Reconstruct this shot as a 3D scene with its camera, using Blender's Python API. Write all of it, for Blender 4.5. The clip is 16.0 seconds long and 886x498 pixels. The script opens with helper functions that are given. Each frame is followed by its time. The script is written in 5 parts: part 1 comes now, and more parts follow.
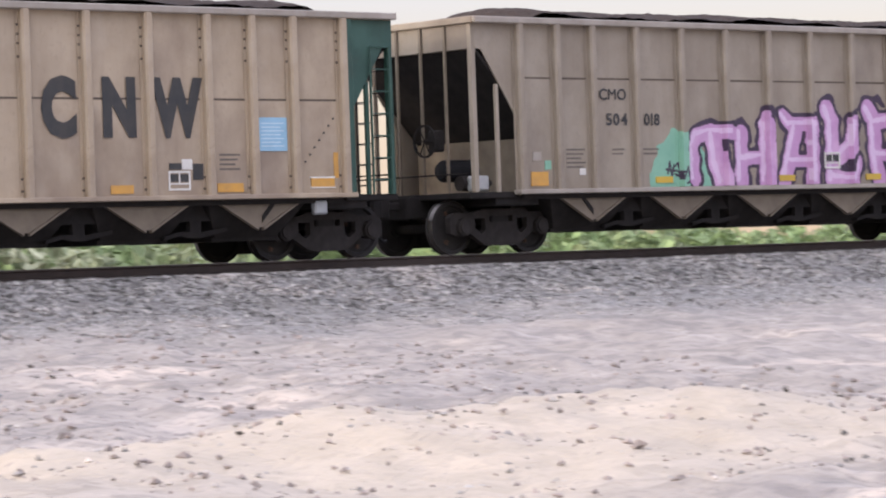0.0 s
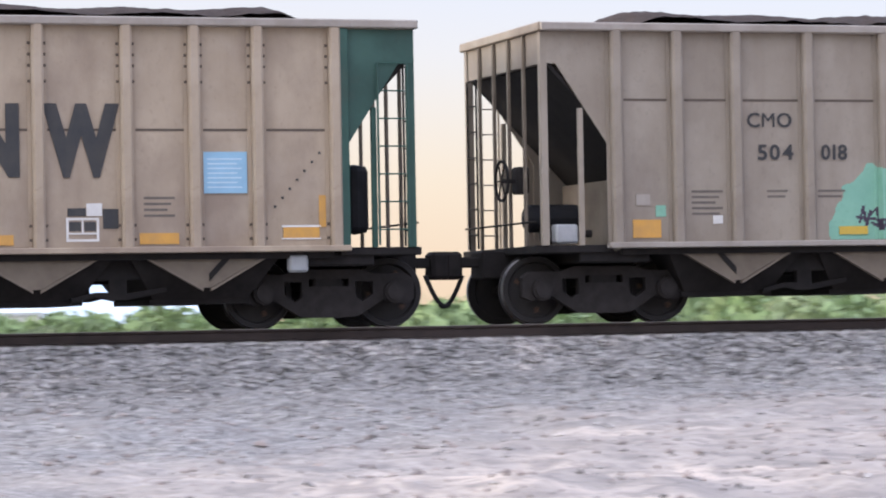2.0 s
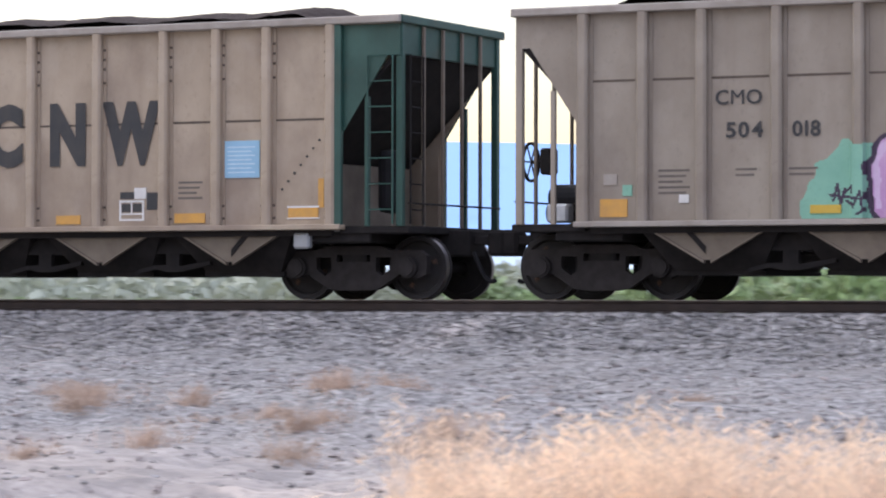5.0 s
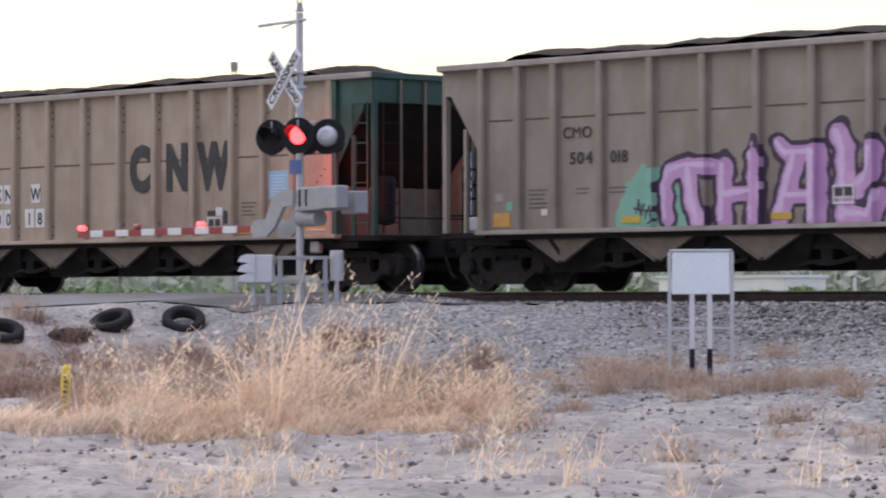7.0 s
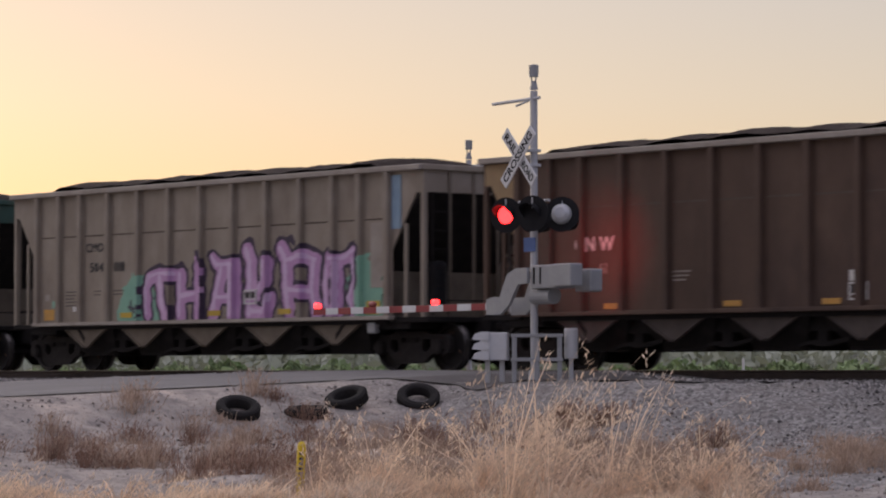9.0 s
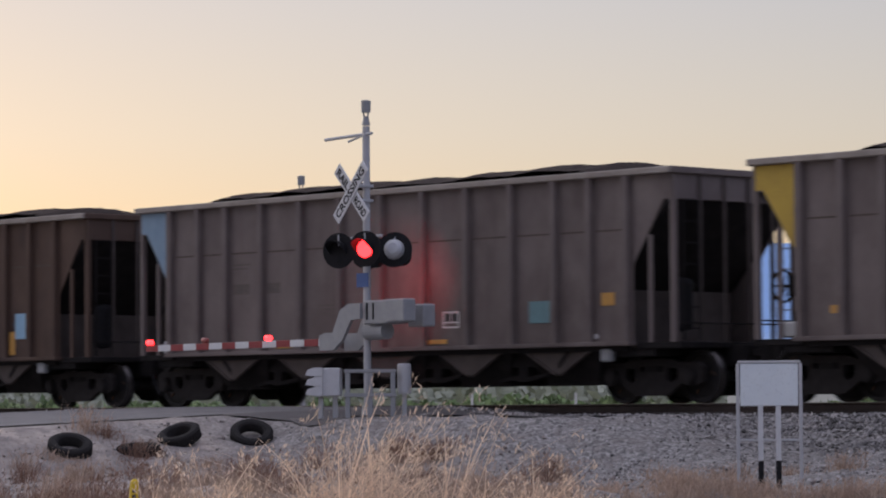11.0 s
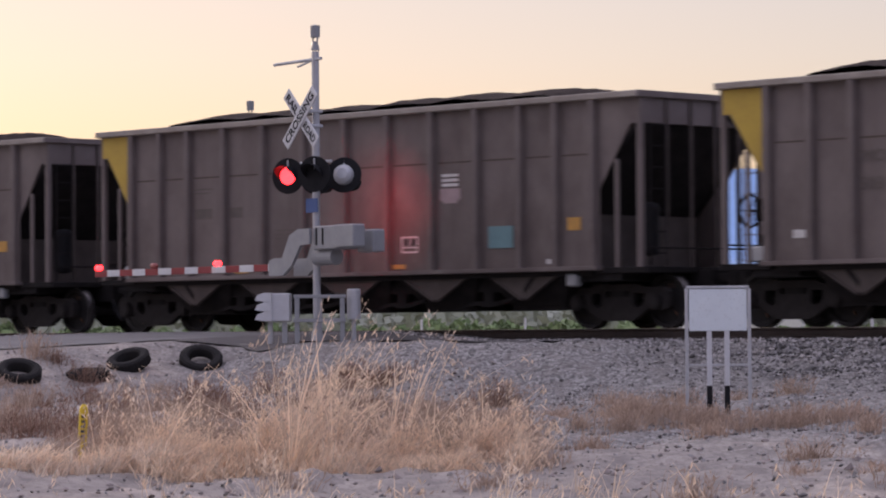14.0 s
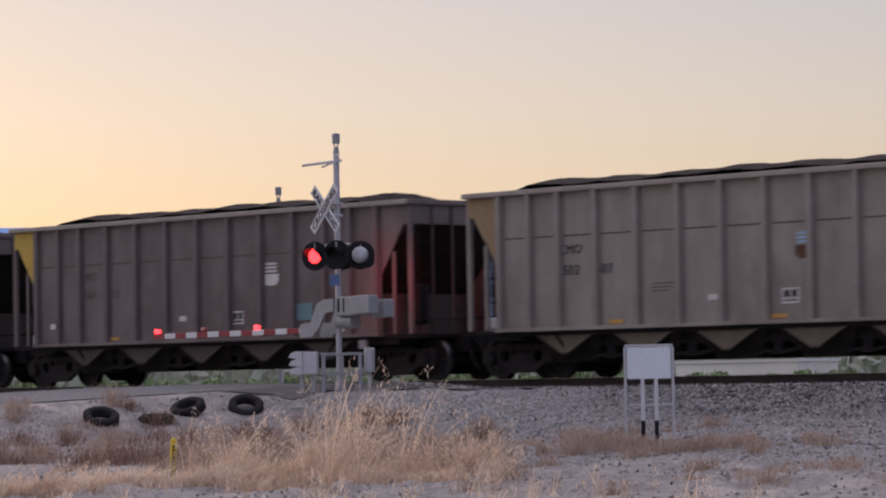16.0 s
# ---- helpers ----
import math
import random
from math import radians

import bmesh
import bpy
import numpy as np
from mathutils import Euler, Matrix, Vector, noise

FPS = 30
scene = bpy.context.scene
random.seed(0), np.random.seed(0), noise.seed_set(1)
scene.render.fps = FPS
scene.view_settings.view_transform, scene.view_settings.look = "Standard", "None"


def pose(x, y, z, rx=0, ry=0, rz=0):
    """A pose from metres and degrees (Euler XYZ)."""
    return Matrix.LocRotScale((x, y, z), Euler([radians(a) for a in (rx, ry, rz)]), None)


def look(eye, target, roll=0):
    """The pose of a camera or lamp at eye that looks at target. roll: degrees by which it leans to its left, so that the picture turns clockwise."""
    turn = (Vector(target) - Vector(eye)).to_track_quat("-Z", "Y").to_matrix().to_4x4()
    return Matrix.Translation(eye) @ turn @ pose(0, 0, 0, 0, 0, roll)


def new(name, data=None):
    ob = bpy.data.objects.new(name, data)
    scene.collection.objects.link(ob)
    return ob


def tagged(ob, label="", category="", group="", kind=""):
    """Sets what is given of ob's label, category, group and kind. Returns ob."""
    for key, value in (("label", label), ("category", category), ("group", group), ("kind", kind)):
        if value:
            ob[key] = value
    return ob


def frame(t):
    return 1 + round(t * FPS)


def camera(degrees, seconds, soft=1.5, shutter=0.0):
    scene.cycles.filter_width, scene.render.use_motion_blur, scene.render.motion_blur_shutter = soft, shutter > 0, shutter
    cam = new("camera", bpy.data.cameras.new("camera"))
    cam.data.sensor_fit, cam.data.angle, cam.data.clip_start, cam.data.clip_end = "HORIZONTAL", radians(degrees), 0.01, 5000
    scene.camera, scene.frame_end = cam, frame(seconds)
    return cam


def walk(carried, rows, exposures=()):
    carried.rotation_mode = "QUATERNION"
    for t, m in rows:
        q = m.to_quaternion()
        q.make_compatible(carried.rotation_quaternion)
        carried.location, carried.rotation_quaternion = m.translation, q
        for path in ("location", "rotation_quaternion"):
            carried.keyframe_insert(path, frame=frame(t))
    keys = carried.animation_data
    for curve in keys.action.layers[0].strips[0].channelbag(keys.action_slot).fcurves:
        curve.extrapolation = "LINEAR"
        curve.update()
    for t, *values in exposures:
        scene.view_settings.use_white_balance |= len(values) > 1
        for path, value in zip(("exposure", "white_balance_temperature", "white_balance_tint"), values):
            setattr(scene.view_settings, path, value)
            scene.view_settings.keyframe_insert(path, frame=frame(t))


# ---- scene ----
# Camera: it stands beside a level crossing, swings left with the train, steps back at the end.
cam = camera(15.987, 16.0, soft=2.0, shutter=0.3)


def view(t, yaw, pitch, roll, x=0.0, y=0.0, z=0.0):
    """Row for walk(): yaw to the left of +Y, pitch up, roll, and the eye's place."""
    return (t, pose(x, y, z, 0, 0, yaw) @ pose(0, 0, 0, 90 + pitch) @ pose(0, 0, 0, 0, 0, roll))


PATH = [
    view(0.0, -41.40, 0.11, -2.00), view(0.5, -36.67, 0.57, -1.39), view(1.0, -31.48, 1.19, -1.07),
    view(1.5, -24.91, 1.40, -1.18), view(2.0, -17.77, 1.39, -1.06), view(2.5, -10.05, 1.39, -0.66),
    view(3.0, -1.41, 1.37, -0.38), view(3.5, 6.88, 1.08, -0.22), view(4.0, 14.08, 0.76, 0.05),
    view(4.2, 16.62, 0.76, 0.11), view(4.9, 25.0, 0.90, 0.10), view(5.6, 33.2, 1.10, 0.08),
    view(6.3, 40.28, 1.25, 0.05), view(6.5, 42.24, 1.10, 0.01), view(7.0, 45.21, 0.78, -0.17),
    view(7.5, 46.69, 0.95, -0.21), view(8.0, 47.88, 1.38, -0.18), view(8.5, 48.84, 1.78, -0.04),
    view(9.0, 49.46, 2.20, -0.05), view(9.5, 48.82, 2.91, 0.23), view(10.0, 47.55, 2.63, -0.40),
    view(10.2, 47.24, 2.76, -0.38), view(11.2, 46.3, 2.80, -0.42), view(12.3, 45.80, 2.91, -0.42),
    view(12.5, 45.71, 3.33, -0.38), view(13.0, 45.60, 2.94, -0.42), view(13.5, 45.52, 1.90, -0.40),
    view(14.0, 45.51, 1.47, -0.44), view(14.5, 45.50, 1.33, -0.45), view(14.7, 45.52, 1.34, -0.48),
    view(14.8, 45.60, 1.33, -0.60, 1.7, -1.5, -0.03), view(14.9, 45.72, 1.33, -0.74, 3.6, -3.3, -0.08),
    view(15.0, 45.83, 1.35, -0.85, 5.52, -5.05, -0.12), view(15.1, 45.82, 1.42, -0.88, 7.1, -6.6, -0.12),
    view(15.2, 45.80, 1.50, -0.90, 8.1, -7.6, -0.11), view(15.5, 45.75, 1.705, -0.93, 8.59, -8.13, -0.10),
    view(16.0, 45.63, 2.39, -1.00, 8.94, -8.51, -0.01),
]
walk(cam, PATH, exposures=[
    (0.0, 1.48, 6150, 9), (0.5, 1.48, 5980, 9), (1.0, 1.50, 5900, 9), (1.5, 1.52, 5850, 8), (2.5, 1.62, 5800, 7), (3.5, 1.52, 5900, 7),
    (4.2, 1.62, 5850, 7), (6.3, 1.0, 5950, 8), (7.0, 1.0, 5950, 8), (8.0, 0.82, 6100, 14), (8.5, 0.33, 6700, 15),
    (9.0, 0.05, 6450, 14), (9.5, -0.12, 6000, 12), (10.2, 0.0, 5850, 12), (12.3, 0.05, 6200, 14), (13.0, 0.05, 6200, 14),
    (13.5, 0.2, 6150, 17), (14.5, 0.32, 6100, 21), (15.2, 0.30, 6150, 19), (16.0, 0.08, 6050, 17)])

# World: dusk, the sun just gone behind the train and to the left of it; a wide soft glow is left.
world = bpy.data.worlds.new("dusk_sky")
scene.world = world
world.use_nodes = True
wn, wl = world.node_tree.nodes, world.node_tree.links
wn.clear()
out = wn.new("ShaderNodeOutputWorld")
both = wn.new("ShaderNodeAddShader")
sky_bg = wn.new("ShaderNodeBackground")
sky = wn.new("ShaderNodeTexSky")
sky.sky_type = "NISHITA"
sky.sun_disc = False
sky.sun_elevation = radians(3.0)
sky.sun_rotation = radians(-75)
sky.air_density, sky.dust_density, sky.ozone_density = 1.0, 2.0, 2.0
sky_bg.inputs["Strength"].default_value = 0.06
wl.new(sky.outputs["Color"], sky_bg.inputs["Color"])
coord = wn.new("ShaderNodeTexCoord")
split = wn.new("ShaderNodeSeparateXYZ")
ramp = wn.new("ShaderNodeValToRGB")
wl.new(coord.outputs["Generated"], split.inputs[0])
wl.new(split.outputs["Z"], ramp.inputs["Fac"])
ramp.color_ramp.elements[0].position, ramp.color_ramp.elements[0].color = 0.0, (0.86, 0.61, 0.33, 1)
# zenith set brighter than dusk would be, out of view, to light the ground
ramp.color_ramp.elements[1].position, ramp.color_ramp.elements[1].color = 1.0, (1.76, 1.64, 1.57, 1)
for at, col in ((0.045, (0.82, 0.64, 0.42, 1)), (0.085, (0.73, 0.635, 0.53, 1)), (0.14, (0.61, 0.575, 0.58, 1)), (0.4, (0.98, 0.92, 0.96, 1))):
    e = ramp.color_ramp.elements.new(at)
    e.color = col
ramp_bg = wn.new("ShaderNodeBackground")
# brighter and yellower towards the west, where the sun went down
west = wn.new("ShaderNodeValToRGB")
west.color_ramp.interpolation = "EASE"
west.color_ramp.elements[0].position, west.color_ramp.elements[0].color = 0.10, (0.74, 0.74, 0.74, 1)
west.color_ramp.elements[1].position, west.color_ramp.elements[1].color = 0.80, (0.36, 0.375, 0.48, 1)
mid = west.color_ramp.elements.new(0.5)
mid.color = (0.385, 0.375, 0.43, 1)
half = wn.new("ShaderNodeMath")
half.operation = "MULTIPLY_ADD"
half.inputs[1].default_value, half.inputs[2].default_value = 0.5, 0.5
wl.new(split.outputs["X"], half.inputs[0])
wl.new(half.outputs[0], west.inputs["Fac"])
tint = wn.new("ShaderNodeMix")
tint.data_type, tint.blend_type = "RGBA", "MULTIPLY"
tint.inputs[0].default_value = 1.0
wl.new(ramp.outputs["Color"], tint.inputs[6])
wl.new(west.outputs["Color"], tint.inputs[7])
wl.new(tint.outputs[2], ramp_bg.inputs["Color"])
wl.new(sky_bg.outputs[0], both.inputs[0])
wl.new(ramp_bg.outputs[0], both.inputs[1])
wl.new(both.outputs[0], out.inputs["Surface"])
sun = new("sun", bpy.data.lights.new("sun", "SUN"))
sun.data.energy, sun.data.angle, sun.data.color = 1.3, radians(25), (1.0, 0.80, 0.62)
sun.matrix_basis = look((0, 0, 0), (0.93, -0.25, -0.10))

# ---- materials ----


def material(name, c1, c2, scale=4.0, rough=0.8, metal=0.0, bump=0.0, fine=0.0, stretch=(1, 1, 1), glow=None, third=None, space="Object"):
    """Two colours mixed by a coarse and a fine noise, a third in patches, with relief of the fine one. Sizes are per metre."""
    m = bpy.data.materials.new(name)
    m.use_nodes = True
    n, l = m.node_tree.nodes, m.node_tree.links
    b = n["Principled BSDF"]
    b.inputs["Roughness"].default_value = rough
    b.inputs["Metallic"].default_value = metal
    tc = n.new("ShaderNodeTexCoord")
    mp = n.new("ShaderNodeMapping")
    mp.inputs["Scale"].default_value = stretch
    l.new(tc.outputs[space], mp.inputs["Vector"])

    def tex(s, detail):
        t = n.new("ShaderNodeTexNoise")
        t.inputs["Scale"].default_value = s
        t.inputs["Detail"].default_value = detail
        t.inputs["Roughness"].default_value = 0.6
        l.new(mp.outputs[0], t.inputs["Vector"])
        return t

    def mix(a, bcol, fac):
        x = n.new("ShaderNodeMix")
        x.data_type = "RGBA"
        for sock, val in ((x.inputs[6], a), (x.inputs[7], bcol)):
            if isinstance(val, tuple):
                sock.default_value = (*val, 1)
            else:
                l.new(val, sock)
        l.new(fac, x.inputs[0])
        return x.outputs[2]

    def spread(sock, lo, hi):
        r = n.new("ShaderNodeMapRange")
        r.inputs[1].default_value, r.inputs[2].default_value = lo, hi
        l.new(sock, r.inputs[0])
        return r.outputs[0]

    coarse = tex(scale, 6)
    grain = tex(fine or scale * 9, 4)
    col = mix(c1, c2, spread(coarse.outputs[0], 0.32, 0.68))
    dark = tuple(v * 0.72 for v in c1)
    col = mix(col, dark, spread(grain.outputs[0], 0.56, 0.85))
    if third:
        patch = tex(scale * 0.37, 8)
        col = mix(col, third, spread(patch.outputs[0], 0.54, 0.66))
    l.new(col, b.inputs["Base Color"])
    rr = n.new("ShaderNodeMapRange")
    rr.inputs[3].default_value, rr.inputs[4].default_value = max(0.05, rough - 0.12), min(1.0, rough + 0.12)
    l.new(coarse.outputs[0], rr.inputs[0])
    l.new(rr.outputs[0], b.inputs["Roughness"])
    if bump:
        bp = n.new("ShaderNodeBump")
        bp.inputs["Strength"].default_value = 0.8
        bp.inputs["Distance"].default_value = bump
        l.new(grain.outputs[0], bp.inputs["Height"])
        l.new(bp.outputs[0], b.inputs["Normal"])
    if glow:
        b.inputs["Emission Color"].default_value = (*glow[0], 1)
        b.inputs["Emission Strength"].default_value = glow[1]
    return m


M = {
    "tan": material("weathered_tan_paint", (0.45, 0.365, 0.27), (0.35, 0.28, 0.205), 0.9, 0.75, 0.0, 0.004, 14, (1, 1, 0.7), third=(0.27, 0.21, 0.16)),
    "tan_grey": material("weathered_aluminium_panels", (0.325, 0.28, 0.225), (0.24, 0.20, 0.157), 0.9, 0.7, 0.0, 0.004, 14, (1, 1, 0.7), third=(0.20, 0.165, 0.135)),
    "taupe": material("dusty_taupe_panels", (0.205, 0.17, 0.155), (0.145, 0.118, 0.108), 0.9, 0.75, 0.0, 0.004, 14, (1, 1, 0.7), third=(0.115, 0.09, 0.082)),
    "brown": material("rusty_brown_panels", (0.115, 0.072, 0.050), (0.085, 0.053, 0.038), 0.9, 0.8, 0.0, 0.004, 14, (1, 1, 0.7), third=(0.065, 0.040, 0.032)),
    "pale": material("pale_grey_panels", (0.33, 0.30, 0.26), (0.26, 0.23, 0.20), 0.9, 0.7, 0.0, 0.004, 14, (1, 1, 0.7), third=(0.21, 0.18, 0.155)),
    # dark tone painted for the lap's gap shadow; rib bolts share it
    "seam": material("seam_shadow_and_bolt_tone", (0.115, 0.09, 0.07), (0.085, 0.065, 0.05), 3.0, 0.85),
    "grime_tan": material("grimy_tan_paint", (0.20, 0.165, 0.125), (0.13, 0.105, 0.08), 2.0, 0.85, 0.0, 0.003),
    "grime": material("grimy_dark_paint", (0.105, 0.085, 0.075), (0.07, 0.056, 0.05), 2.0, 0.85, 0.0, 0.003),
    "amber_dull": material("faded_amber_paint", (0.34, 0.235, 0.12), (0.26, 0.18, 0.10), 3.0, 0.7),
    "rim": material("bright_worn_metal_strip", (0.37, 0.33, 0.29), (0.27, 0.235, 0.20), 2.0, 0.6, 0.1, 0.002),
    "green": material("dark_green_paint", (0.026, 0.078, 0.060), (0.020, 0.058, 0.045), 1.5, 0.55, 0.0, 0.003, 14, third=(0.05, 0.07, 0.05)),
    "yellow": material("faded_yellow_paint", (0.55, 0.38, 0.05), (0.45, 0.30, 0.05), 2.0, 0.6, 0.0, 0.002),
    "amber": material("worn_amber_patch", (0.62, 0.33, 0.06), (0.48, 0.27, 0.08), 5.0, 0.6),
    "blue_pale": material("pale_blue_paint", (0.25, 0.36, 0.46), (0.20, 0.30, 0.40), 3.0, 0.6),
    "notice": material("light_blue_placard", (0.30, 0.50, 0.66), (0.26, 0.44, 0.60), 6.0, 0.5),
    "notice_line": material("placard_print", (0.55, 0.68, 0.78), (0.50, 0.62, 0.72), 6.0, 0.5),
    "black_paint": material("black_lettering_paint", (0.028, 0.030, 0.034), (0.055, 0.052, 0.05), 3.0, 0.7),
    "faint_paint": material("worn_grey_lettering_paint", (0.11, 0.095, 0.083), (0.16, 0.135, 0.115), 5.0, 0.8),
    "white_paint": material("white_lettering_paint", (0.72, 0.71, 0.69), (0.60, 0.58, 0.55), 4.0, 0.6),
    "shield_pink": material("worn_pinkish_white_paint", (0.42, 0.31, 0.31), (0.34, 0.26, 0.26), 4.0, 0.7),
    "teal": material("teal_placard", (0.16, 0.30, 0.32), (0.14, 0.25, 0.27), 4.0, 0.6),
    "pinkish": material("pink_spray_paint", (0.52, 0.30, 0.52), (0.44, 0.24, 0.44), 2.5, 0.6, third=(0.58, 0.37, 0.57)),
    "pink_light": material("pale_pink_spray_paint", (0.66, 0.50, 0.68), (0.58, 0.42, 0.60), 2.5, 0.6),
    "violet": material("dark_violet_spray_paint", (0.035, 0.022, 0.045), (0.055, 0.035, 0.065), 3.0, 0.6),
    "mint": material("mint_spray_paint", (0.24, 0.46, 0.34), (0.20, 0.40, 0.30), 2.5, 0.7),
    "iron": material("near_black_iron", (0.018, 0.0165, 0.0165), (0.030, 0.027, 0.026), 5.0, 0.9, 0.0, 0.004),
    "cast": material("dusty_cast_steel", (0.042, 0.037, 0.036), (0.028, 0.025, 0.024), 6.0, 0.8, 0.1, 0.004),
    "wheel_steel": material("dark_wheel_steel", (0.024, 0.021, 0.020), (0.016, 0.014, 0.014), 6.0, 0.8, 0.1, 0.003),
    "gravel_dark": material("dark_fine_gravel", (0.14, 0.132, 0.13), (0.105, 0.10, 0.098), 1.4, 0.95, 0.0, 0.02, 30),
    "tread": material("polished_wheel_tread", (0.20, 0.19, 0.18), (0.14, 0.13, 0.13), 8.0, 0.4, 0.9),
    "rust": material("rusty_steel", (0.14, 0.075, 0.045), (0.09, 0.05, 0.035), 5.0, 0.85, 0.2, 0.004),
    "rail": material("brown_rail_steel", (0.060, 0.042, 0.036), (0.042, 0.032, 0.028), 6.0, 0.75, 0.3, 0.003),
    "railhead": material("polished_rail_head", (0.40, 0.38, 0.36), (0.30, 0.28, 0.27), 6.0, 0.35, 0.9),
    "coal": material("black_coal", (0.042, 0.033, 0.029), (0.060, 0.046, 0.040), 6.0, 0.9, 0.0, 0.03, 18),
    "tie": material("weathered_timber", (0.10, 0.075, 0.055), (0.07, 0.052, 0.04), 4.0, 0.9, 0.0, 0.006, 30, (0.3, 4, 4)),
    "ballast": material("grey_crushed_stone", (0.20, 0.20, 0.205), (0.13, 0.132, 0.14), 3.0, 0.9, 0.0, 0.02, 18),
    "galv": material("galvanised_steel", (0.56, 0.57, 0.58), (0.47, 0.48, 0.50), 5.0, 0.45, 0.25, 0.001),
    "alu": material("dull_aluminium_paint", (0.52, 0.53, 0.55), (0.45, 0.46, 0.48), 4.0, 0.5, 0.3, 0.001),
    "grey_box": material("grey_enamel", (0.34, 0.35, 0.36), (0.29, 0.30, 0.31), 4.0, 0.5, 0.1, 0.001),
    "white_box": material("white_enamel", (0.70, 0.71, 0.72), (0.62, 0.63, 0.64), 4.0, 0.5, 0.0, 0.001),
    "panel": material("pale_sign_panel", (0.80, 0.87, 0.89), (0.74, 0.81, 0.84), 3.0, 0.5),
    "black": material("matt_black_enamel", (0.014, 0.014, 0.016), (0.022, 0.022, 0.024), 6.0, 0.55),
    "lens": material("red_signal_lens", (0.50, 0.01, 0.01), (0.42, 0.01, 0.01), 9.0, 0.25, glow=((1.0, 0.02, 0.02), 7.0)),
    "back_lens": material("red_signal_lens_lit", (0.50, 0.01, 0.01), (0.42, 0.01, 0.01), 9.0, 0.25, glow=((1.0, 0.02, 0.025), 340.0)),
    "red": material("red_reflective_sheet", (0.28, 0.02, 0.03), (0.22, 0.02, 0.025), 6.0, 0.5),
    "rubber": material("old_black_rubber", (0.022, 0.021, 0.021), (0.035, 0.033, 0.032), 6.0, 0.8, 0.0, 0.006),
    "post_yellow": material("yellow_marker_plastic", (0.75, 0.55, 0.02), (0.65, 0.46, 0.02), 5.0, 0.5),
    "asphalt": material("worn_grey_asphalt", (0.20, 0.195, 0.195), (0.155, 0.15, 0.15), 1.2, 0.9, 0.0, 0.008, 30, space="Object"),
    "straw": material("dry_straw_grass", (0.85, 0.70, 0.53), (0.72, 0.57, 0.44), 0.9, 0.85, third=(0.85, 0.77, 0.66)),
    "straw_grey": material("grey_dead_weed", (0.52, 0.40, 0.32), (0.38, 0.29, 0.225), 1.0, 0.9),
    "straw_rust": material("rusty_dead_weed", (0.30, 0.185, 0.13), (0.22, 0.135, 0.10), 1.0, 0.9),
    # shrub greens lightened in colour to imitate haze
    "leaf": material("green_leaves_paled_for_haze", (0.20, 0.28, 0.12), (0.26, 0.33, 0.17), 0.08, 0.95, third=(0.34, 0.35, 0.25)),
    # distance haze is put into this leaf colour
    "leaf_far": material("far_leaves_paled_for_haze", (0.36, 0.39, 0.31), (0.42, 0.44, 0.36), 0.05, 0.95),
    "stone": material("loose_stones", (0.30, 0.285, 0.272), (0.20, 0.193, 0.19), 1.5, 0.9, third=(0.36, 0.33, 0.31)),
    # the ridge's blue glow stands in for distance haze
    "hill": material("blue_hills_haze_glow", (0.20, 0.30, 0.50), (0.18, 0.28, 0.47), 0.002, 1.0, glow=((0.22, 0.33, 0.58), 0.42)),
    "far_white": material("pale_far_walls", (0.66, 0.66, 0.64), (0.58, 0.58, 0.56), 0.3, 0.8),
}


def per_island(m, lo, hi):
    """Lets every loose stone or blade of a joined mesh have its own shade."""
    n, l = m.node_tree.nodes, m.node_tree.links
    b = n["Principled BSDF"]
    src = b.inputs["Base Color"].links[0].from_socket
    g = n.new("ShaderNodeNewGeometry")
    r = n.new("ShaderNodeMapRange")
    r.inputs[3].default_value, r.inputs[4].default_value = lo, hi
    l.new(g.outputs["Random Per Island"], r.inputs[0])
    x = n.new("ShaderNodeMix")
    x.data_type, x.blend_type = "RGBA", "MULTIPLY"
    x.inputs[0].default_value = 1.0
    l.new(src, x.inputs[6])
    l.new(r.outputs[0], x.inputs[7])
    l.new(x.outputs[2], b.inputs["Base Color"])




def painted_foot_haze(m):
    """Paints haze on the hills: their blue glow pales towards the foot."""
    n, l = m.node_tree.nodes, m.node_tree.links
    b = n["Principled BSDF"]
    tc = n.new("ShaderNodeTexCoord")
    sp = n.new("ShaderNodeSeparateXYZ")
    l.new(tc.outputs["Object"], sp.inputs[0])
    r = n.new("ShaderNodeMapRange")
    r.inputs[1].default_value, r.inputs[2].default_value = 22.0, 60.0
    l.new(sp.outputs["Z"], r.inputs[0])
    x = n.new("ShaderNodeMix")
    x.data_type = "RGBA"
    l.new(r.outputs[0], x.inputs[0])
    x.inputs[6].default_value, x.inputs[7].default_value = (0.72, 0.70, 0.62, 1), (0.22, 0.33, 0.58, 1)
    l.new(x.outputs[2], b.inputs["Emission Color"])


painted_foot_haze(M["hill"])
per_island(M["stone"], 0.3, 1.9)
M["clod"] = material("dirt_clods", (0.35, 0.30, 0.28), (0.25, 0.215, 0.20), 2.0, 0.95, 0.0, 0.02, 20)
per_island(M["clod"], 0.65, 1.25)
for dull in ("iron", "cast", "coal", "black", "rubber", "clod", "stone"):
    M[dull].node_tree.nodes["Principled BSDF"].inputs["Specular IOR Level"].default_value = 0.12
per_island(M["straw"], 0.72, 1.28)
per_island(M["straw_grey"], 0.7, 1.3)
per_island(M["straw_rust"], 0.7, 1.4)
per_island(M["leaf"], 0.55, 1.45)


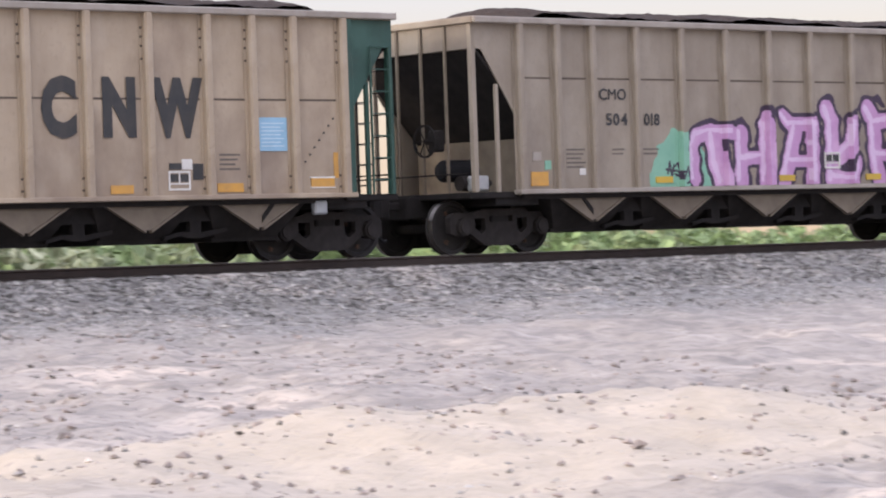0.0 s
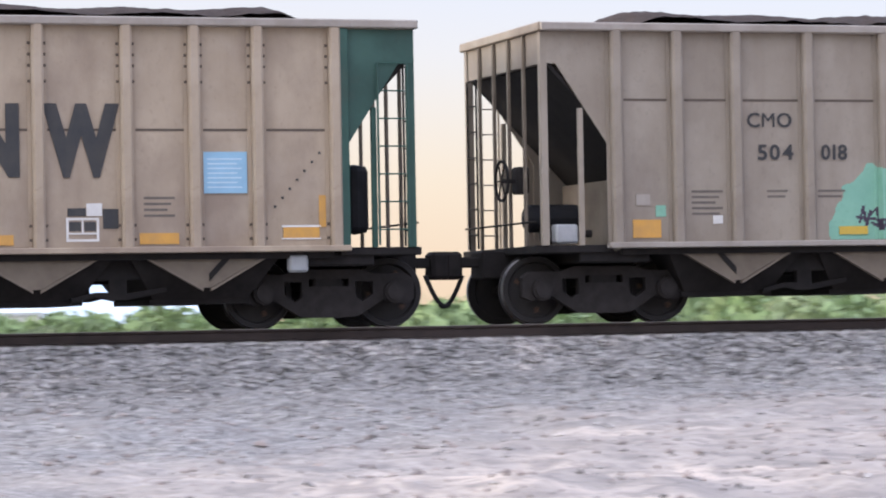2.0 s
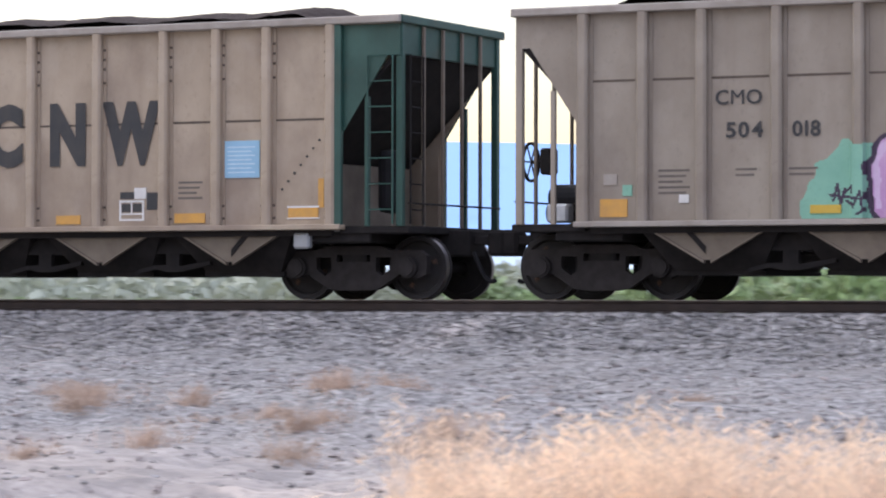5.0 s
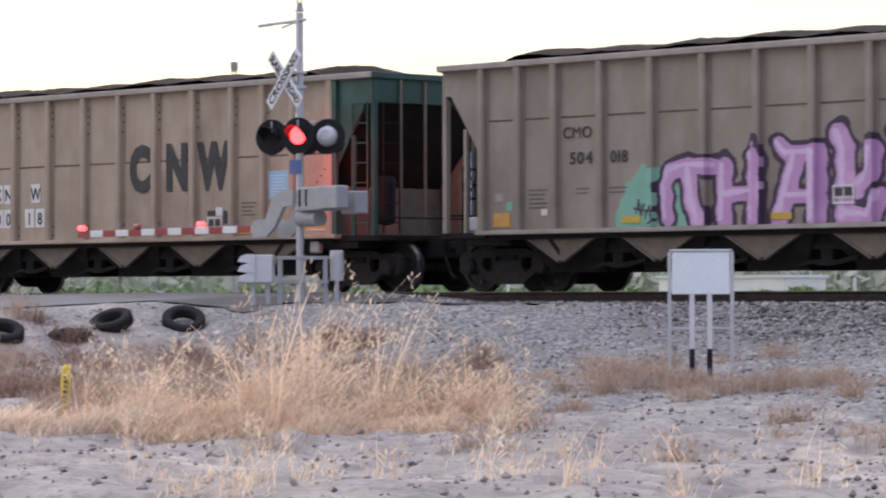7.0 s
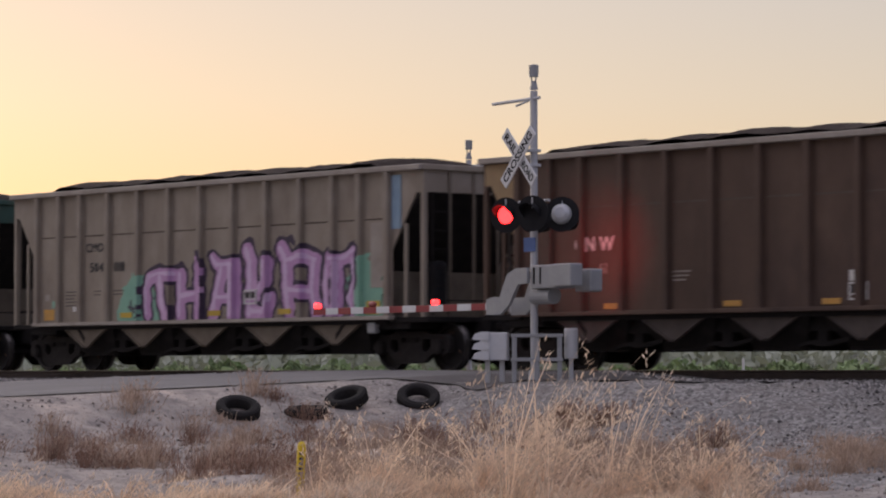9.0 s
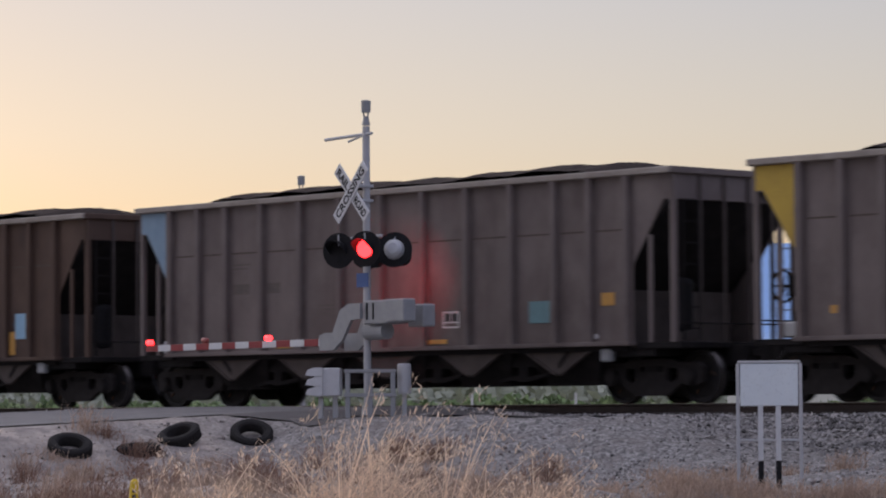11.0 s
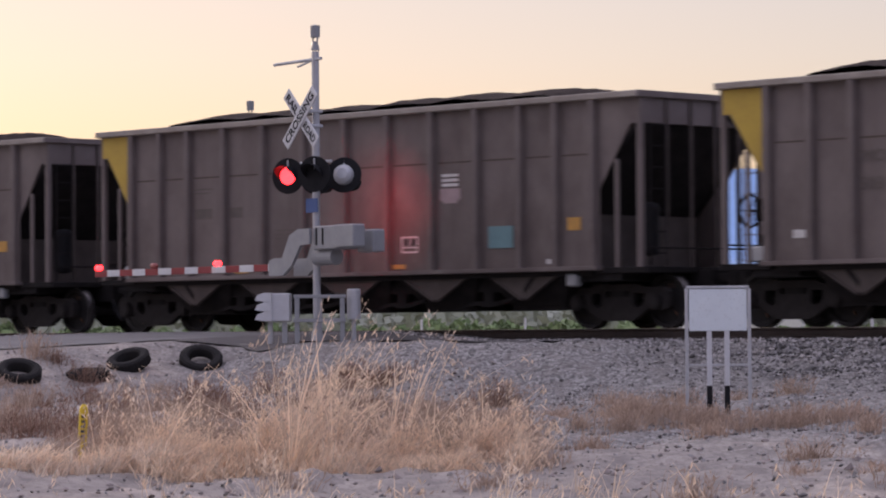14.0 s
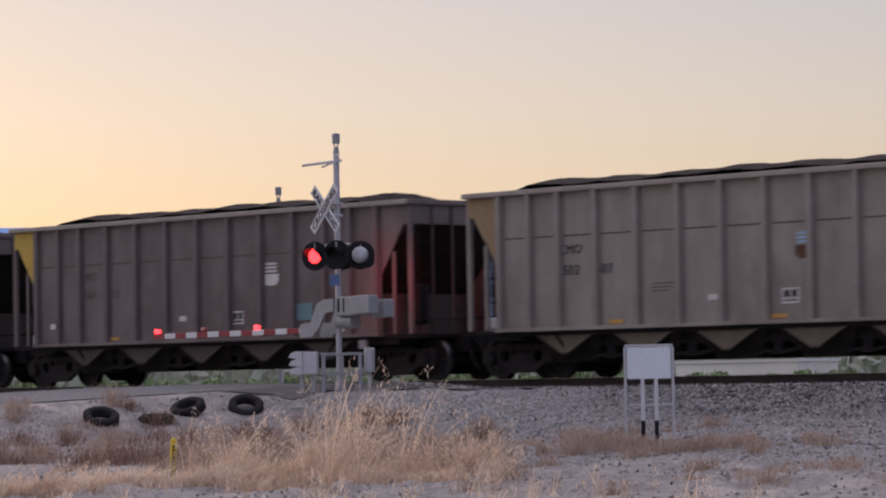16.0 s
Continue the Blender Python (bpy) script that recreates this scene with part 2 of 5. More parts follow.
def see_through(m, share):
    """Thin dry blades let part of the light through."""
    n, l = m.node_tree.nodes, m.node_tree.links
    b = n["Principled BSDF"]
    t = n.new("ShaderNodeBsdfTranslucent")
    l.new(b.inputs["Base Color"].links[0].from_socket, t.inputs["Color"])
    x = n.new("ShaderNodeMixShader")
    x.inputs[0].default_value = share
    l.new(b.outputs[0], x.inputs[1])
    l.new(t.outputs[0], x.inputs[2])
    l.new(x.outputs[0], n["Material Output"].inputs["Surface"])


see_through(M["straw"], 0.5)
see_through(M["straw_grey"], 0.4)


def weathered(m, dark, light):
    """Rust runs down the sheets, thin and long, and pale scuffs."""
    n, l = m.node_tree.nodes, m.node_tree.links
    b = n["Principled BSDF"]
    src = b.inputs["Base Color"].links[0].from_socket
    tc = n.new("ShaderNodeTexCoord")
    for col, stretch, scale, lo, hi, amount in ((dark, (4, 1, 0.30), 0.8, 0.54, 0.80, 0.30), (light, (1.1, 1, 0.9), 1.4, 0.52, 0.80, 0.40), (dark, (1, 1, 1), 1.1, 0.52, 0.72, 0.28), (dark, (1, 1, 1), 13.0, 0.64, 0.74, 0.28)):
        mp = n.new("ShaderNodeMapping")
        mp.inputs["Scale"].default_value = stretch
        l.new(tc.outputs["Object"], mp.inputs["Vector"])
        t = n.new("ShaderNodeTexNoise")
        t.inputs["Scale"].default_value, t.inputs["Detail"].default_value = scale, 7
        l.new(mp.outputs[0], t.inputs["Vector"])
        r = n.new("ShaderNodeMapRange")
        r.inputs[1].default_value, r.inputs[2].default_value, r.inputs[4].default_value = lo, hi, amount
        l.new(t.outputs[0], r.inputs[0])
        x = n.new("ShaderNodeMix")
        x.data_type = "RGBA"
        l.new(r.outputs[0], x.inputs[0])
        l.new(src, x.inputs[6])
        x.inputs[7].default_value = (*col, 1)
        src = x.outputs[2]
    l.new(src, b.inputs["Base Color"])


weathered(M["tan"], (0.20, 0.145, 0.10), (0.50, 0.43, 0.35))
weathered(M["tan_grey"], (0.16, 0.12, 0.09), (0.42, 0.37, 0.31))
weathered(M["taupe"], (0.080, 0.058, 0.050), (0.26, 0.225, 0.20))
weathered(M["pale"], (0.15, 0.12, 0.10), (0.40, 0.37, 0.33))
weathered(M["brown"], (0.045, 0.027, 0.020), (0.14, 0.095, 0.07))
weathered(M["green"], (0.02, 0.035, 0.028), (0.07, 0.15, 0.12))
weathered(M["black_paint"], (0.10, 0.085, 0.07), (0.02, 0.02, 0.022))


def ground_material():
    """Dirt: pinkish grey soil, sandy patches, gravel towards the track; fine grit relief."""
    m = material("dry_gravelly_soil", (0.44, 0.39, 0.35), (0.28, 0.25, 0.225), 1.6, 0.95, 0.0, 0.06, 14, (0.5, 1, 1), third=(0.58, 0.495, 0.42))
    n, l = m.node_tree.nodes, m.node_tree.links
    b = n["Principled BSDF"]
    src = b.inputs["Base Color"].links[0].from_socket
    tc = n.new("ShaderNodeTexCoord")
    sp = n.new("ShaderNodeSeparateXYZ")
    l.new(tc.outputs["Object"], sp.inputs[0])
    wob = n.new("ShaderNodeTexNoise")
    wob.inputs["Scale"].default_value = 0.35
    wob.inputs["Detail"].default_value = 6
    l.new(tc.outputs["Object"], wob.inputs["Vector"])
    add = n.new("ShaderNodeMath")
    add.operation = "MULTIPLY_ADD"
    l.new(wob.outputs[0], add.inputs[0])
    add.inputs[1].default_value = 9.0
    # gravel spreads further out west of the sandy bank
    reach = n.new("ShaderNodeMapRange")
    reach.inputs[1].default_value, reach.inputs[2].default_value = 4.0, 15.0
    reach.inputs[3].default_value, reach.inputs[4].default_value = 8.0, 0.0
    l.new(sp.outputs["X"], reach.inputs[0])
    # and ends in bare soil along the road bank
    bank = n.new("ShaderNodeMapRange")
    bank.inputs[1].default_value, bank.inputs[2].default_value = -36.0, -31.0
    l.new(sp.outputs["X"], bank.inputs[0])
    cut = n.new("ShaderNodeMath")
    cut.operation = "MULTIPLY"
    l.new(reach.outputs[0], cut.inputs[0])
    l.new(bank.outputs[0], cut.inputs[1])
    wide = n.new("ShaderNodeMath")
    l.new(sp.outputs["Y"], wide.inputs[0])
    l.new(cut.outputs[0], wide.inputs[1])
    l.new(wide.outputs[0], add.inputs[2])
    near = n.new("ShaderNodeMapRange")
    near.inputs[1].default_value, near.inputs[2].default_value = 35.0, 40.0
    l.new(add.outputs[0], near.inputs[0])
    grit = n.new("ShaderNodeTexVoronoi")
    grit.inputs["Scale"].default_value = 20.0
    l.new(tc.outputs["Object"], grit.inputs["Vector"])
    gr = n.new("ShaderNodeValToRGB")
    gr.color_ramp.elements[0].color, gr.color_ramp.elements[1].color = (0.095, 0.092, 0.090, 1), (0.40, 0.385, 0.37, 1)
    sepc = n.new("ShaderNodeSeparateColor")
    l.new(grit.outputs["Color"], sepc.inputs[0])
    l.new(sepc.outputs[0], gr.inputs["Fac"])
    x = n.new("ShaderNodeMix")
    x.data_type = "RGBA"
    l.new(near.outputs[0], x.inputs[0])
    l.new(src, x.inputs[6])
    l.new(gr.outputs["Color"], x.inputs[7])
    # darker blotches and crumbs, from two sizes of noise
    for scale, lo, hi, amount in ((2.6, 0.50, 0.62, 0.55), (9.0, 0.54, 0.64, 0.5)):
        t = n.new("ShaderNodeTexNoise")
        t.inputs["Scale"].default_value, t.inputs["Detail"].default_value = scale, 6
        l.new(tc.outputs["Object"], t.inputs["Vector"])
        r = n.new("ShaderNodeMapRange")
        r.inputs[1].default_value, r.inputs[2].default_value, r.inputs[4].default_value = lo, hi, amount
        l.new(t.outputs[0], r.inputs[0])
        y = n.new("ShaderNodeMix")
        y.data_type = "RGBA"
        l.new(r.outputs[0], y.inputs[0])
        l.new(x.outputs[2], y.inputs[6])
        y.inputs[7].default_value = (0.19, 0.172, 0.162, 1)
        x = y
    # yellowish sand spilled in a long heap
    away = n.new("ShaderNodeVectorMath")
    away.operation = "MULTIPLY_ADD"
    l.new(tc.outputs["Object"], away.inputs[0])
    away.inputs[1].default_value, away.inputs[2].default_value = (0.11, 0.30, 0.0), (-1.65, -5.1, 0.0)
    reach2 = n.new("ShaderNodeVectorMath")
    reach2.operation = "LENGTH"
    l.new(away.outputs[0], reach2.inputs[0])
    rag = n.new("ShaderNodeMath")
    rag.operation = "MULTIPLY_ADD"
    rag.inputs[1].default_value = 1.3
    l.new(wob.outputs[0], rag.inputs[0])
    l.new(reach2.outputs["Value"], rag.inputs[2])
    heap = n.new("ShaderNodeMapRange")
    heap.inputs[1].default_value, heap.inputs[2].default_value, heap.inputs[3].default_value, heap.inputs[4].default_value = 1.15, 1.75, 0.55, 0.0
    l.new(rag.outputs[0], heap.inputs[0])
    y = n.new("ShaderNodeMix")
    y.data_type = "RGBA"
    l.new(heap.outputs[0], y.inputs[0])
    l.new(x.outputs[2], y.inputs[6])
    y.inputs[7].default_value = (0.58, 0.49, 0.37, 1)
    x = y
    # far fields beyond the track
    far = n.new("ShaderNodeMapRange")
    far.inputs[1].default_value, far.inputs[2].default_value = 52.0, 75.0
    l.new(sp.outputs["Y"], far.inputs[0])
    x2 = n.new("ShaderNodeMix")
    x2.data_type = "RGBA"
    l.new(far.outputs[0], x2.inputs[0])
    l.new(x.outputs[2], x2.inputs[6])
    x2.inputs[7].default_value = (0.42, 0.42, 0.30, 1)
    l.new(x2.outputs[2], b.inputs["Base Color"])
    return m


M["ground"] = ground_material()

# ---- mesh helpers ----
CACHE = {}


def finish(bm, name, mat):
    me = bpy.data.meshes.new(name)
    bmesh.ops.recalc_face_normals(bm, faces=bm.faces)
    bm.to_mesh(me)
    bm.free()
    for x in (mat if isinstance(mat, (list, tuple)) else (mat,)):
        me.materials.append(M[x])
    return me


def part(name, source, mat, parent=None, label="", at=None):
    """One mesh object under a thing or a part. source: a bmesh or a mesh."""
    me = source if isinstance(source, bpy.types.Mesh) else finish(source, name, mat)
    ob = new(name, me)
    if parent is not None:
        ob.parent = parent
    if at is not None:
        ob.matrix_basis = at
    if label:
        ob["label"] = label
    return ob


def cached(key, build, mat):
    """The mesh of a repeated piece, built once for each material."""
    k = (key, mat)
    if k not in CACHE:
        CACHE[k] = finish(build(), key, mat)
    return CACHE[k]


def thing(name, m, label, category, group="", kind=""):
    ob = new(name)
    ob.empty_display_size = 0.2
    ob.matrix_basis = m
    return tagged(ob, label, category, group, kind)


def box(x0, x1, y0, y1, z0, z1, bevel=0.0, bm=None):
    own = bm is None
    bm = bm or bmesh.new()
    r = bmesh.ops.create_cube(bm, size=1, matrix=Matrix.Translation(((x0 + x1) / 2, (y0 + y1) / 2, (z0 + z1) / 2)) @ Matrix.Diagonal((x1 - x0, y1 - y0, z1 - z0, 1)))
    if bevel and own:
        bmesh.ops.bevel(bm, geom=bm.edges[:], offset=bevel, segments=1, affect="EDGES")
    return bm


def rod(p, q, r, seg=8, r2=None, bm=None):
    bm = bm or bmesh.new()
    p, q = Vector(p), Vector(q)
    m = Matrix.Translation((p + q) / 2) @ (q - p).to_track_quat("Z", "Y").to_matrix().to_4x4()
    bmesh.ops.create_cone(bm, cap_ends=True, segments=seg, radius1=r, radius2=r if r2 is None else r2, depth=(q - p).length, matrix=m)
    return bm


def lathe(profile, seg=24, axis="Z", bm=None):
    """Turns (radius, height) pairs about an axis."""
    bm = bm or bmesh.new()
    turn = {"Z": Matrix(), "Y": pose(0, 0, 0, 90), "X": pose(0, 0, 0, 0, 90)}[axis]
    rings = []
    for r, h in profile:
        rings.append([bm.verts.new(turn @ Vector((max(r, 1e-4) * math.cos(2 * math.pi * i / seg), max(r, 1e-4) * math.sin(2 * math.pi * i / seg), h))) for i in range(seg)])
    for a, b in zip(rings, rings[1:]):
        for i in range(seg):
            bm.faces.new((a[i], a[(i + 1) % seg], b[(i + 1) % seg], b[i]))
    return bm


def slab(points, y0, y1, bm=None):
    """A plate: an outline of (x, z) points, from y0 to y1."""
    bm = bm or bmesh.new()
    a = [bm.verts.new((x, y0, z)) for x, z in points]
    b = [bm.verts.new((x, y1, z)) for x, z in points]
    bm.faces.new(a)
    bm.faces.new(b[::-1])
    for i in range(len(a)):
        j = (i + 1) % len(a)
        bm.faces.new((a[i], b[i], b[j], a[j]))
    return bm


def mirror_y(y):
    return pose(0, 0, 0, 0, 0, 180) if y > 0 else Matrix()


def from_arrays(name, verts, faces, mat):
    me = bpy.data.meshes.new(name)
    me.from_pydata(verts.tolist() if hasattr(verts, "tolist") else verts, [], faces.tolist() if hasattr(faces, "tolist") else faces)
    me.materials.append(M[mat])
    return me


def letters(body, height, mat, bold=0.0, squeeze=1.0):
    """Built-in lettering as a flat mesh that reads from -Y, its lower left corner at the origin."""
    key = ("text", body, height, mat, bold, squeeze)
    if key not in CACHE:
        cu = bpy.data.curves.new("lettering", "FONT")
        cu.body, cu.size, cu.offset, cu.extrude = body, height * 1.37, bold, 0.002
        cu.resolution_u = 3
        tmp = new("lettering", cu)
        me = bpy.data.meshes.new_from_object(tmp.evaluated_get(bpy.context.evaluated_depsgraph_get()))
        bpy.data.objects.remove(tmp)
        me.transform(Matrix.Diagonal((squeeze, 1, 1, 1)))
        lo = min(v.co.x for v in me.vertices)
        me.transform(pose(0, 0, 0, 90) @ Matrix.Translation((-lo, 0, 0)))
        me.materials.clear()
        me.materials.append(M[mat])
        CACHE[key] = me
    return CACHE[key]

# ---- ground, road, track ----
TRACK_Y = 40.806
ROAD_X, ROAD_HALF, ROAD_SKEW = -46.2, 4.3, 0.12
PROFILE_Y = [-4000, 0, 14, 18, 22, 26, 30, 34, 37.4, 38.1, 39.1, 42.5, 43.6, 45, 60, 4000]
PROFILE_Z = [-1.7, -1.65, -1.62, -1.6, -1.5, -1.3, -1.12, -0.92, -0.72, -0.58, -0.21, -0.21, -0.62, -0.9, -1.0, -1.0]


LATTICE = np.random.default_rng(77).uniform(-1, 1, (256, 256))


def bumps(x, y, size, octaves=4):
    """Value noise over the plan; size in metres."""
    total, amp = 0.0, 1.0
    for k in range(octaves):
        u, w = x / size * 2 ** k + 17.3 * k, y / size * 2 ** k + 9.1 * k
        i, j = np.floor(u).astype(int), np.floor(w).astype(int)
        a, b = u - i, w - j
        a, b = a * a * (3 - 2 * a), b * b * (3 - 2 * b)
        g = lambda p, q: LATTICE[p % 256, q % 256]
        total = total + amp * ((g(i, j) * (1 - a) + g(i + 1, j) * a) * (1 - b) + (g(i, j + 1) * (1 - a) + g(i + 1, j + 1) * a) * b)
        amp *= 0.5
    return total


def road_x(y):
    return ROAD_X - ROAD_SKEW * (TRACK_Y - y)


def ground_z(x, y, rough=True):
    x, y = np.asarray(x, float), np.asarray(y, float)
    z = np.interp(y, PROFILE_Y, PROFILE_Z)
    # the road's low bank over the crossing
    rz = np.interp(y, [-200, 0, 20, 30, 36, 39, 42.6, 46, 60, 4000], [-1.5, -1.3, -0.75, -0.35, -0.12, -0.05, -0.05, -0.2, -0.95, -1.0])
    off = np.abs(x - road_x(y))
    k = np.clip((off - ROAD_HALF - 0.6) / 3.2, 0, 1)
    k = k * k * (3 - 2 * k)
    z = np.where(rz > z, rz + (z - rz) * k, z)
    # a gravel apron beside the crossing
    apron = np.clip(1 - np.hypot((x + 37.6) / 6.5, (y - 37.0) / 3.4), 0, 1)
    z = np.maximum(z, z * (1 - np.minimum(1, apron * 2.4)) - 0.22 * np.minimum(1, apron * 2.4))
    if rough:
        soft = np.clip((39.0 - y) / 3.0, 0, 1) * np.clip((y + 40) / 30, 0, 1) * np.minimum(1, k + 0.05)
        lump = 0.09 * bumps(x, y, 2.2, 5) + 0.035 * bumps(x + 7, y - 3, 0.55, 2) + 0.10 * np.clip(1 - np.abs(bumps(x + 40, y, 3.0, 3)) * 2.2, 0, 1) * np.clip((30 - y) / 8, 0, 1)
        z = z + lump * soft
        # a low bank of sand
        z = z + 0.34 * np.exp(-(((x - 17) / 5.5) ** 2 + ((y - 18.5) / 1.6) ** 2)) + 0.22 * np.exp(-(((x - 11) / 3) ** 2 + ((y - 15.5) / 1.5) ** 2))
        # dirt heaped round the foot of the relay box
        z = z + 0.16 * np.exp(-(((x - 1.6) / 1.3) ** 2 + ((y - 37.3) / 0.7) ** 2))
    return z


def build_ground():
    xs = np.concatenate([[-4500, -2000, -900, -450, -220, -130, -95], np.arange(-80, 46, 0.22), [52, 62, 80, 120, 250, 600, 1500, 4500]])
    ys = np.concatenate([[-4500, -1500, -500, -150, -60, -30, -12, -4, 2, 7, 10], np.arange(12, 46.5, 0.25), [48, 52, 60, 75, 100, 150, 250, 500, 1200, 4500]])
    X, Y = np.meshgrid(xs, ys)
    rng = np.random.default_rng(3)
    Z = ground_z(X, Y)
    inner = (X > -80) & (X < 46) & (Y > 12) & (Y < 38.8) & (np.abs(X - road_x(Y)) > ROAD_HALF + 0.3)
    Z = Z + np.where(inner, rng.normal(0, 0.016, X.shape), 0)
    v = np.stack([X.ravel(), Y.ravel(), Z.ravel()], 1)
    w = len(xs)
    i = (np.arange(len(ys) - 1)[:, None] * w + np.arange(w - 1)[None]).ravel()
    f = np.stack([i, i + 1, i + 1 + w, i + w], 1)
    me = from_arrays("ground", v, f, "ground")
    me.polygons.foreach_set("use_smooth", [True] * len(me.polygons))
    tagged(new("ground", me), "dry pinkish-grey gravelly soil sloping up to the railway", "ground", kind="structure")


def build_road():
    ys = np.concatenate([np.arange(-60, 39.2, 1.2)])
    for name, rows in (("road", ys), ("road", np.arange(43.4, 140, 2.0))):
        v, f = [], []
        for j, y in enumerate(rows):
            for i in range(9):
                x = road_x(y) + (i / 8 - 0.5) * 2 * ROAD_HALF
                z = float(ground_z(x, y, False)) + 0.02 + 0.05 * (1 - (i / 4 - 1) ** 2)
                v.append((x, y, z))
        for j in range(len(rows) - 1):
            for i in range(8):
                a = j * 9 + i
                f.append((a, a + 1, a + 10, a + 9))
        tagged(new(name, from_arrays(name, v, f, "asphalt")), "worn grey asphalt road leading over the railway", "road", kind="structure")
    # crossing panels between and beside the rails
    x0, x1 = ROAD_X - ROAD_HALF, ROAD_X + ROAD_HALF
    deck = thing("crossing_deck", pose(0, TRACK_Y, 0), "grey crossing panels laid between the rails", "crossing deck", kind="structure")
    for a, b in ((-1.55, -0.83), (-0.66, 0.66), (0.83, 1.55)):
        for i in range(4):
            w = (x1 - x0) / 4
            part("panel", box(x0 + i * w + 0.01, x0 + (i + 1) * w - 0.01, a, b, -0.20, -0.012, 0.01), "asphalt", deck)


def build_track():
    track = thing("railway_track", pose(0, TRACK_Y, 0), "brown steel rails on timber ties", "railway track", kind="structure")
    for y in (-0.755, 0.755):
        bm = bmesh.new()
        prof = [(-0.07, -0.175), (0.07, -0.175), (0.07, -0.160), (0.012, -0.14), (0.010, -0.045), (0.037, -0.035), (0.037, -0.006), (-0.037, -0.006), (-0.037, -0.035), (-0.010, -0.045), (-0.012, -0.14), (-0.07, -0.160)]
        a = [bm.verts.new((-400, y + p, z)) for p, z in prof]
        b = [bm.verts.new((400, y + p, z)) for p, z in prof]
        for i in range(len(a)):
            j = (i + 1) % len(a)
            bm.faces.new((a[i], a[j], b[j], b[i]))
        rail = part("rail", bm, "rail", track)
        part("rail_head", box(-400, 400, y - 0.034, y + 0.034, -0.006, 0.0), "railhead", rail, "polished running surface")
    tie = cached("tie", lambda: box(-0.115, 0.115, -1.3, 1.3, -0.36, -0.178, 0.012), "tie")
    rng = random.Random(5)
    for i in range(290):
        x = -85 + i * 0.5
        if abs(x - ROAD_X) < ROAD_HALF:
            continue
        part("tie", tie, "tie", track, at=pose(x, rng.uniform(-0.03, 0.03), rng.uniform(-0.008, 0.004), 0, 0, rng.uniform(-1, 1)))


def scatter_stones(name, n, place, size, mat, label, seed):
    """Loose stones: squashed, uneven octahedra on the ground, joined."""
    rng = np.random.default_rng(seed)
    x, y = place(rng, n)
    z = ground_z(x, y)
    s = size(rng, len(x))
    base = np.array([(1, 0, 0), (0, 1, 0), (-1, 0, 0), (0, -1, 0), (0, 0, 1), (0, 0, -1)], float)
    tri = np.array([(0, 1, 4), (1, 2, 4), (2, 3, 4), (3, 0, 4), (1, 0, 5), (2, 1, 5), (3, 2, 5), (0, 3, 5)])
    k = len(x)
    v = base[None] * rng.uniform(0.6, 1.3, (k, 6, 1)) + rng.normal(0, 0.16, (k, 6, 3))
    a = rng.uniform(0, 6.28, k)
    c, sn = np.cos(a)[:, None], np.sin(a)[:, None]
    vx, vy = v[:, :, 0] * c - v[:, :, 1] * sn, v[:, :, 0] * sn + v[:, :, 1] * c
    tilt = rng.normal(0, 0.5, k)[:, None]
    vz = v[:, :, 2] * 0.75 + vx * tilt * 0.4
    out = np.stack([vx, vy, vz], 2) * s[:, None, None] + np.stack([x, y, z + s * 0.25], 1)[:, None]
    f = (tri[None] + (np.arange(k) * 6)[:, None, None]).reshape(-1, 3)
    tagged(new(name, from_arrays(name, out.reshape(-1, 3), f, mat)), label, "stones", kind="stuff")


def clear_of_road(x, y):
    return np.abs(x - road_x(y)) > ROAD_HALF + 0.9


def place_ballast(rng, n):
    x, y = rng.uniform(-75, 47, n), 39.35 - np.abs(rng.normal(0, 1.0, n)) * 1.0
    ok = clear_of_road(x, y) & (y > 35) & ~((x < -34.5) & (x > -42) & (y < 38.9))
    return x[ok], y[ok]


def place_gravel(rng, n):
    x, y = rng.uniform(-60, 40, n), 38.3 - np.abs(rng.normal(0, 7.0, n))
    ok = clear_of_road(x, y) & (y > 15) & ~((x < -35) & (x > -42) & (y > 35.0)) & ((x < 4) | (y > 33)) & ((x > -33) | (rng.random(n) < 0.35))
    return x[ok], y[ok]


def place_pebbles(rng, n):
    x, y = rng.uniform(-50, 26, n), rng.uniform(14, 35, n)
    ok = clear_of_road(x, y)
    return x[ok], y[ok]


def build_hills():
    """A long ridge on the horizon, haze painted in, low towards the east."""
    bm = bmesh.new()
    top, low = [], []
    for i in range(121):
        a = radians(-14 + i * 1.0)
        h = float(np.interp(-14 + i, [-14, -11, -4, 6, 15, 25, 106], [50, 76, 81, 96, 124, 136, 142])) + 3 * noise.noise(Vector((i * 0.13, 0, 0))) + 1.5 * noise.noise(Vector((i * 0.6, 3, 0)))
        x, y = -math.sin(a) * 2600, math.cos(a) * 2600
        top.append(bm.verts.new((x * 1.05, y * 1.05, max(2, h))))
        low.append(bm.verts.new((x, y, -6)))
    for i in range(120):
        bm.faces.new((low[i], low[i + 1], top[i + 1], top[i]))
    tagged(part("backdrop", bm, "hill"), "blue hills along the horizon, with painted haze", "hills", kind="structure")


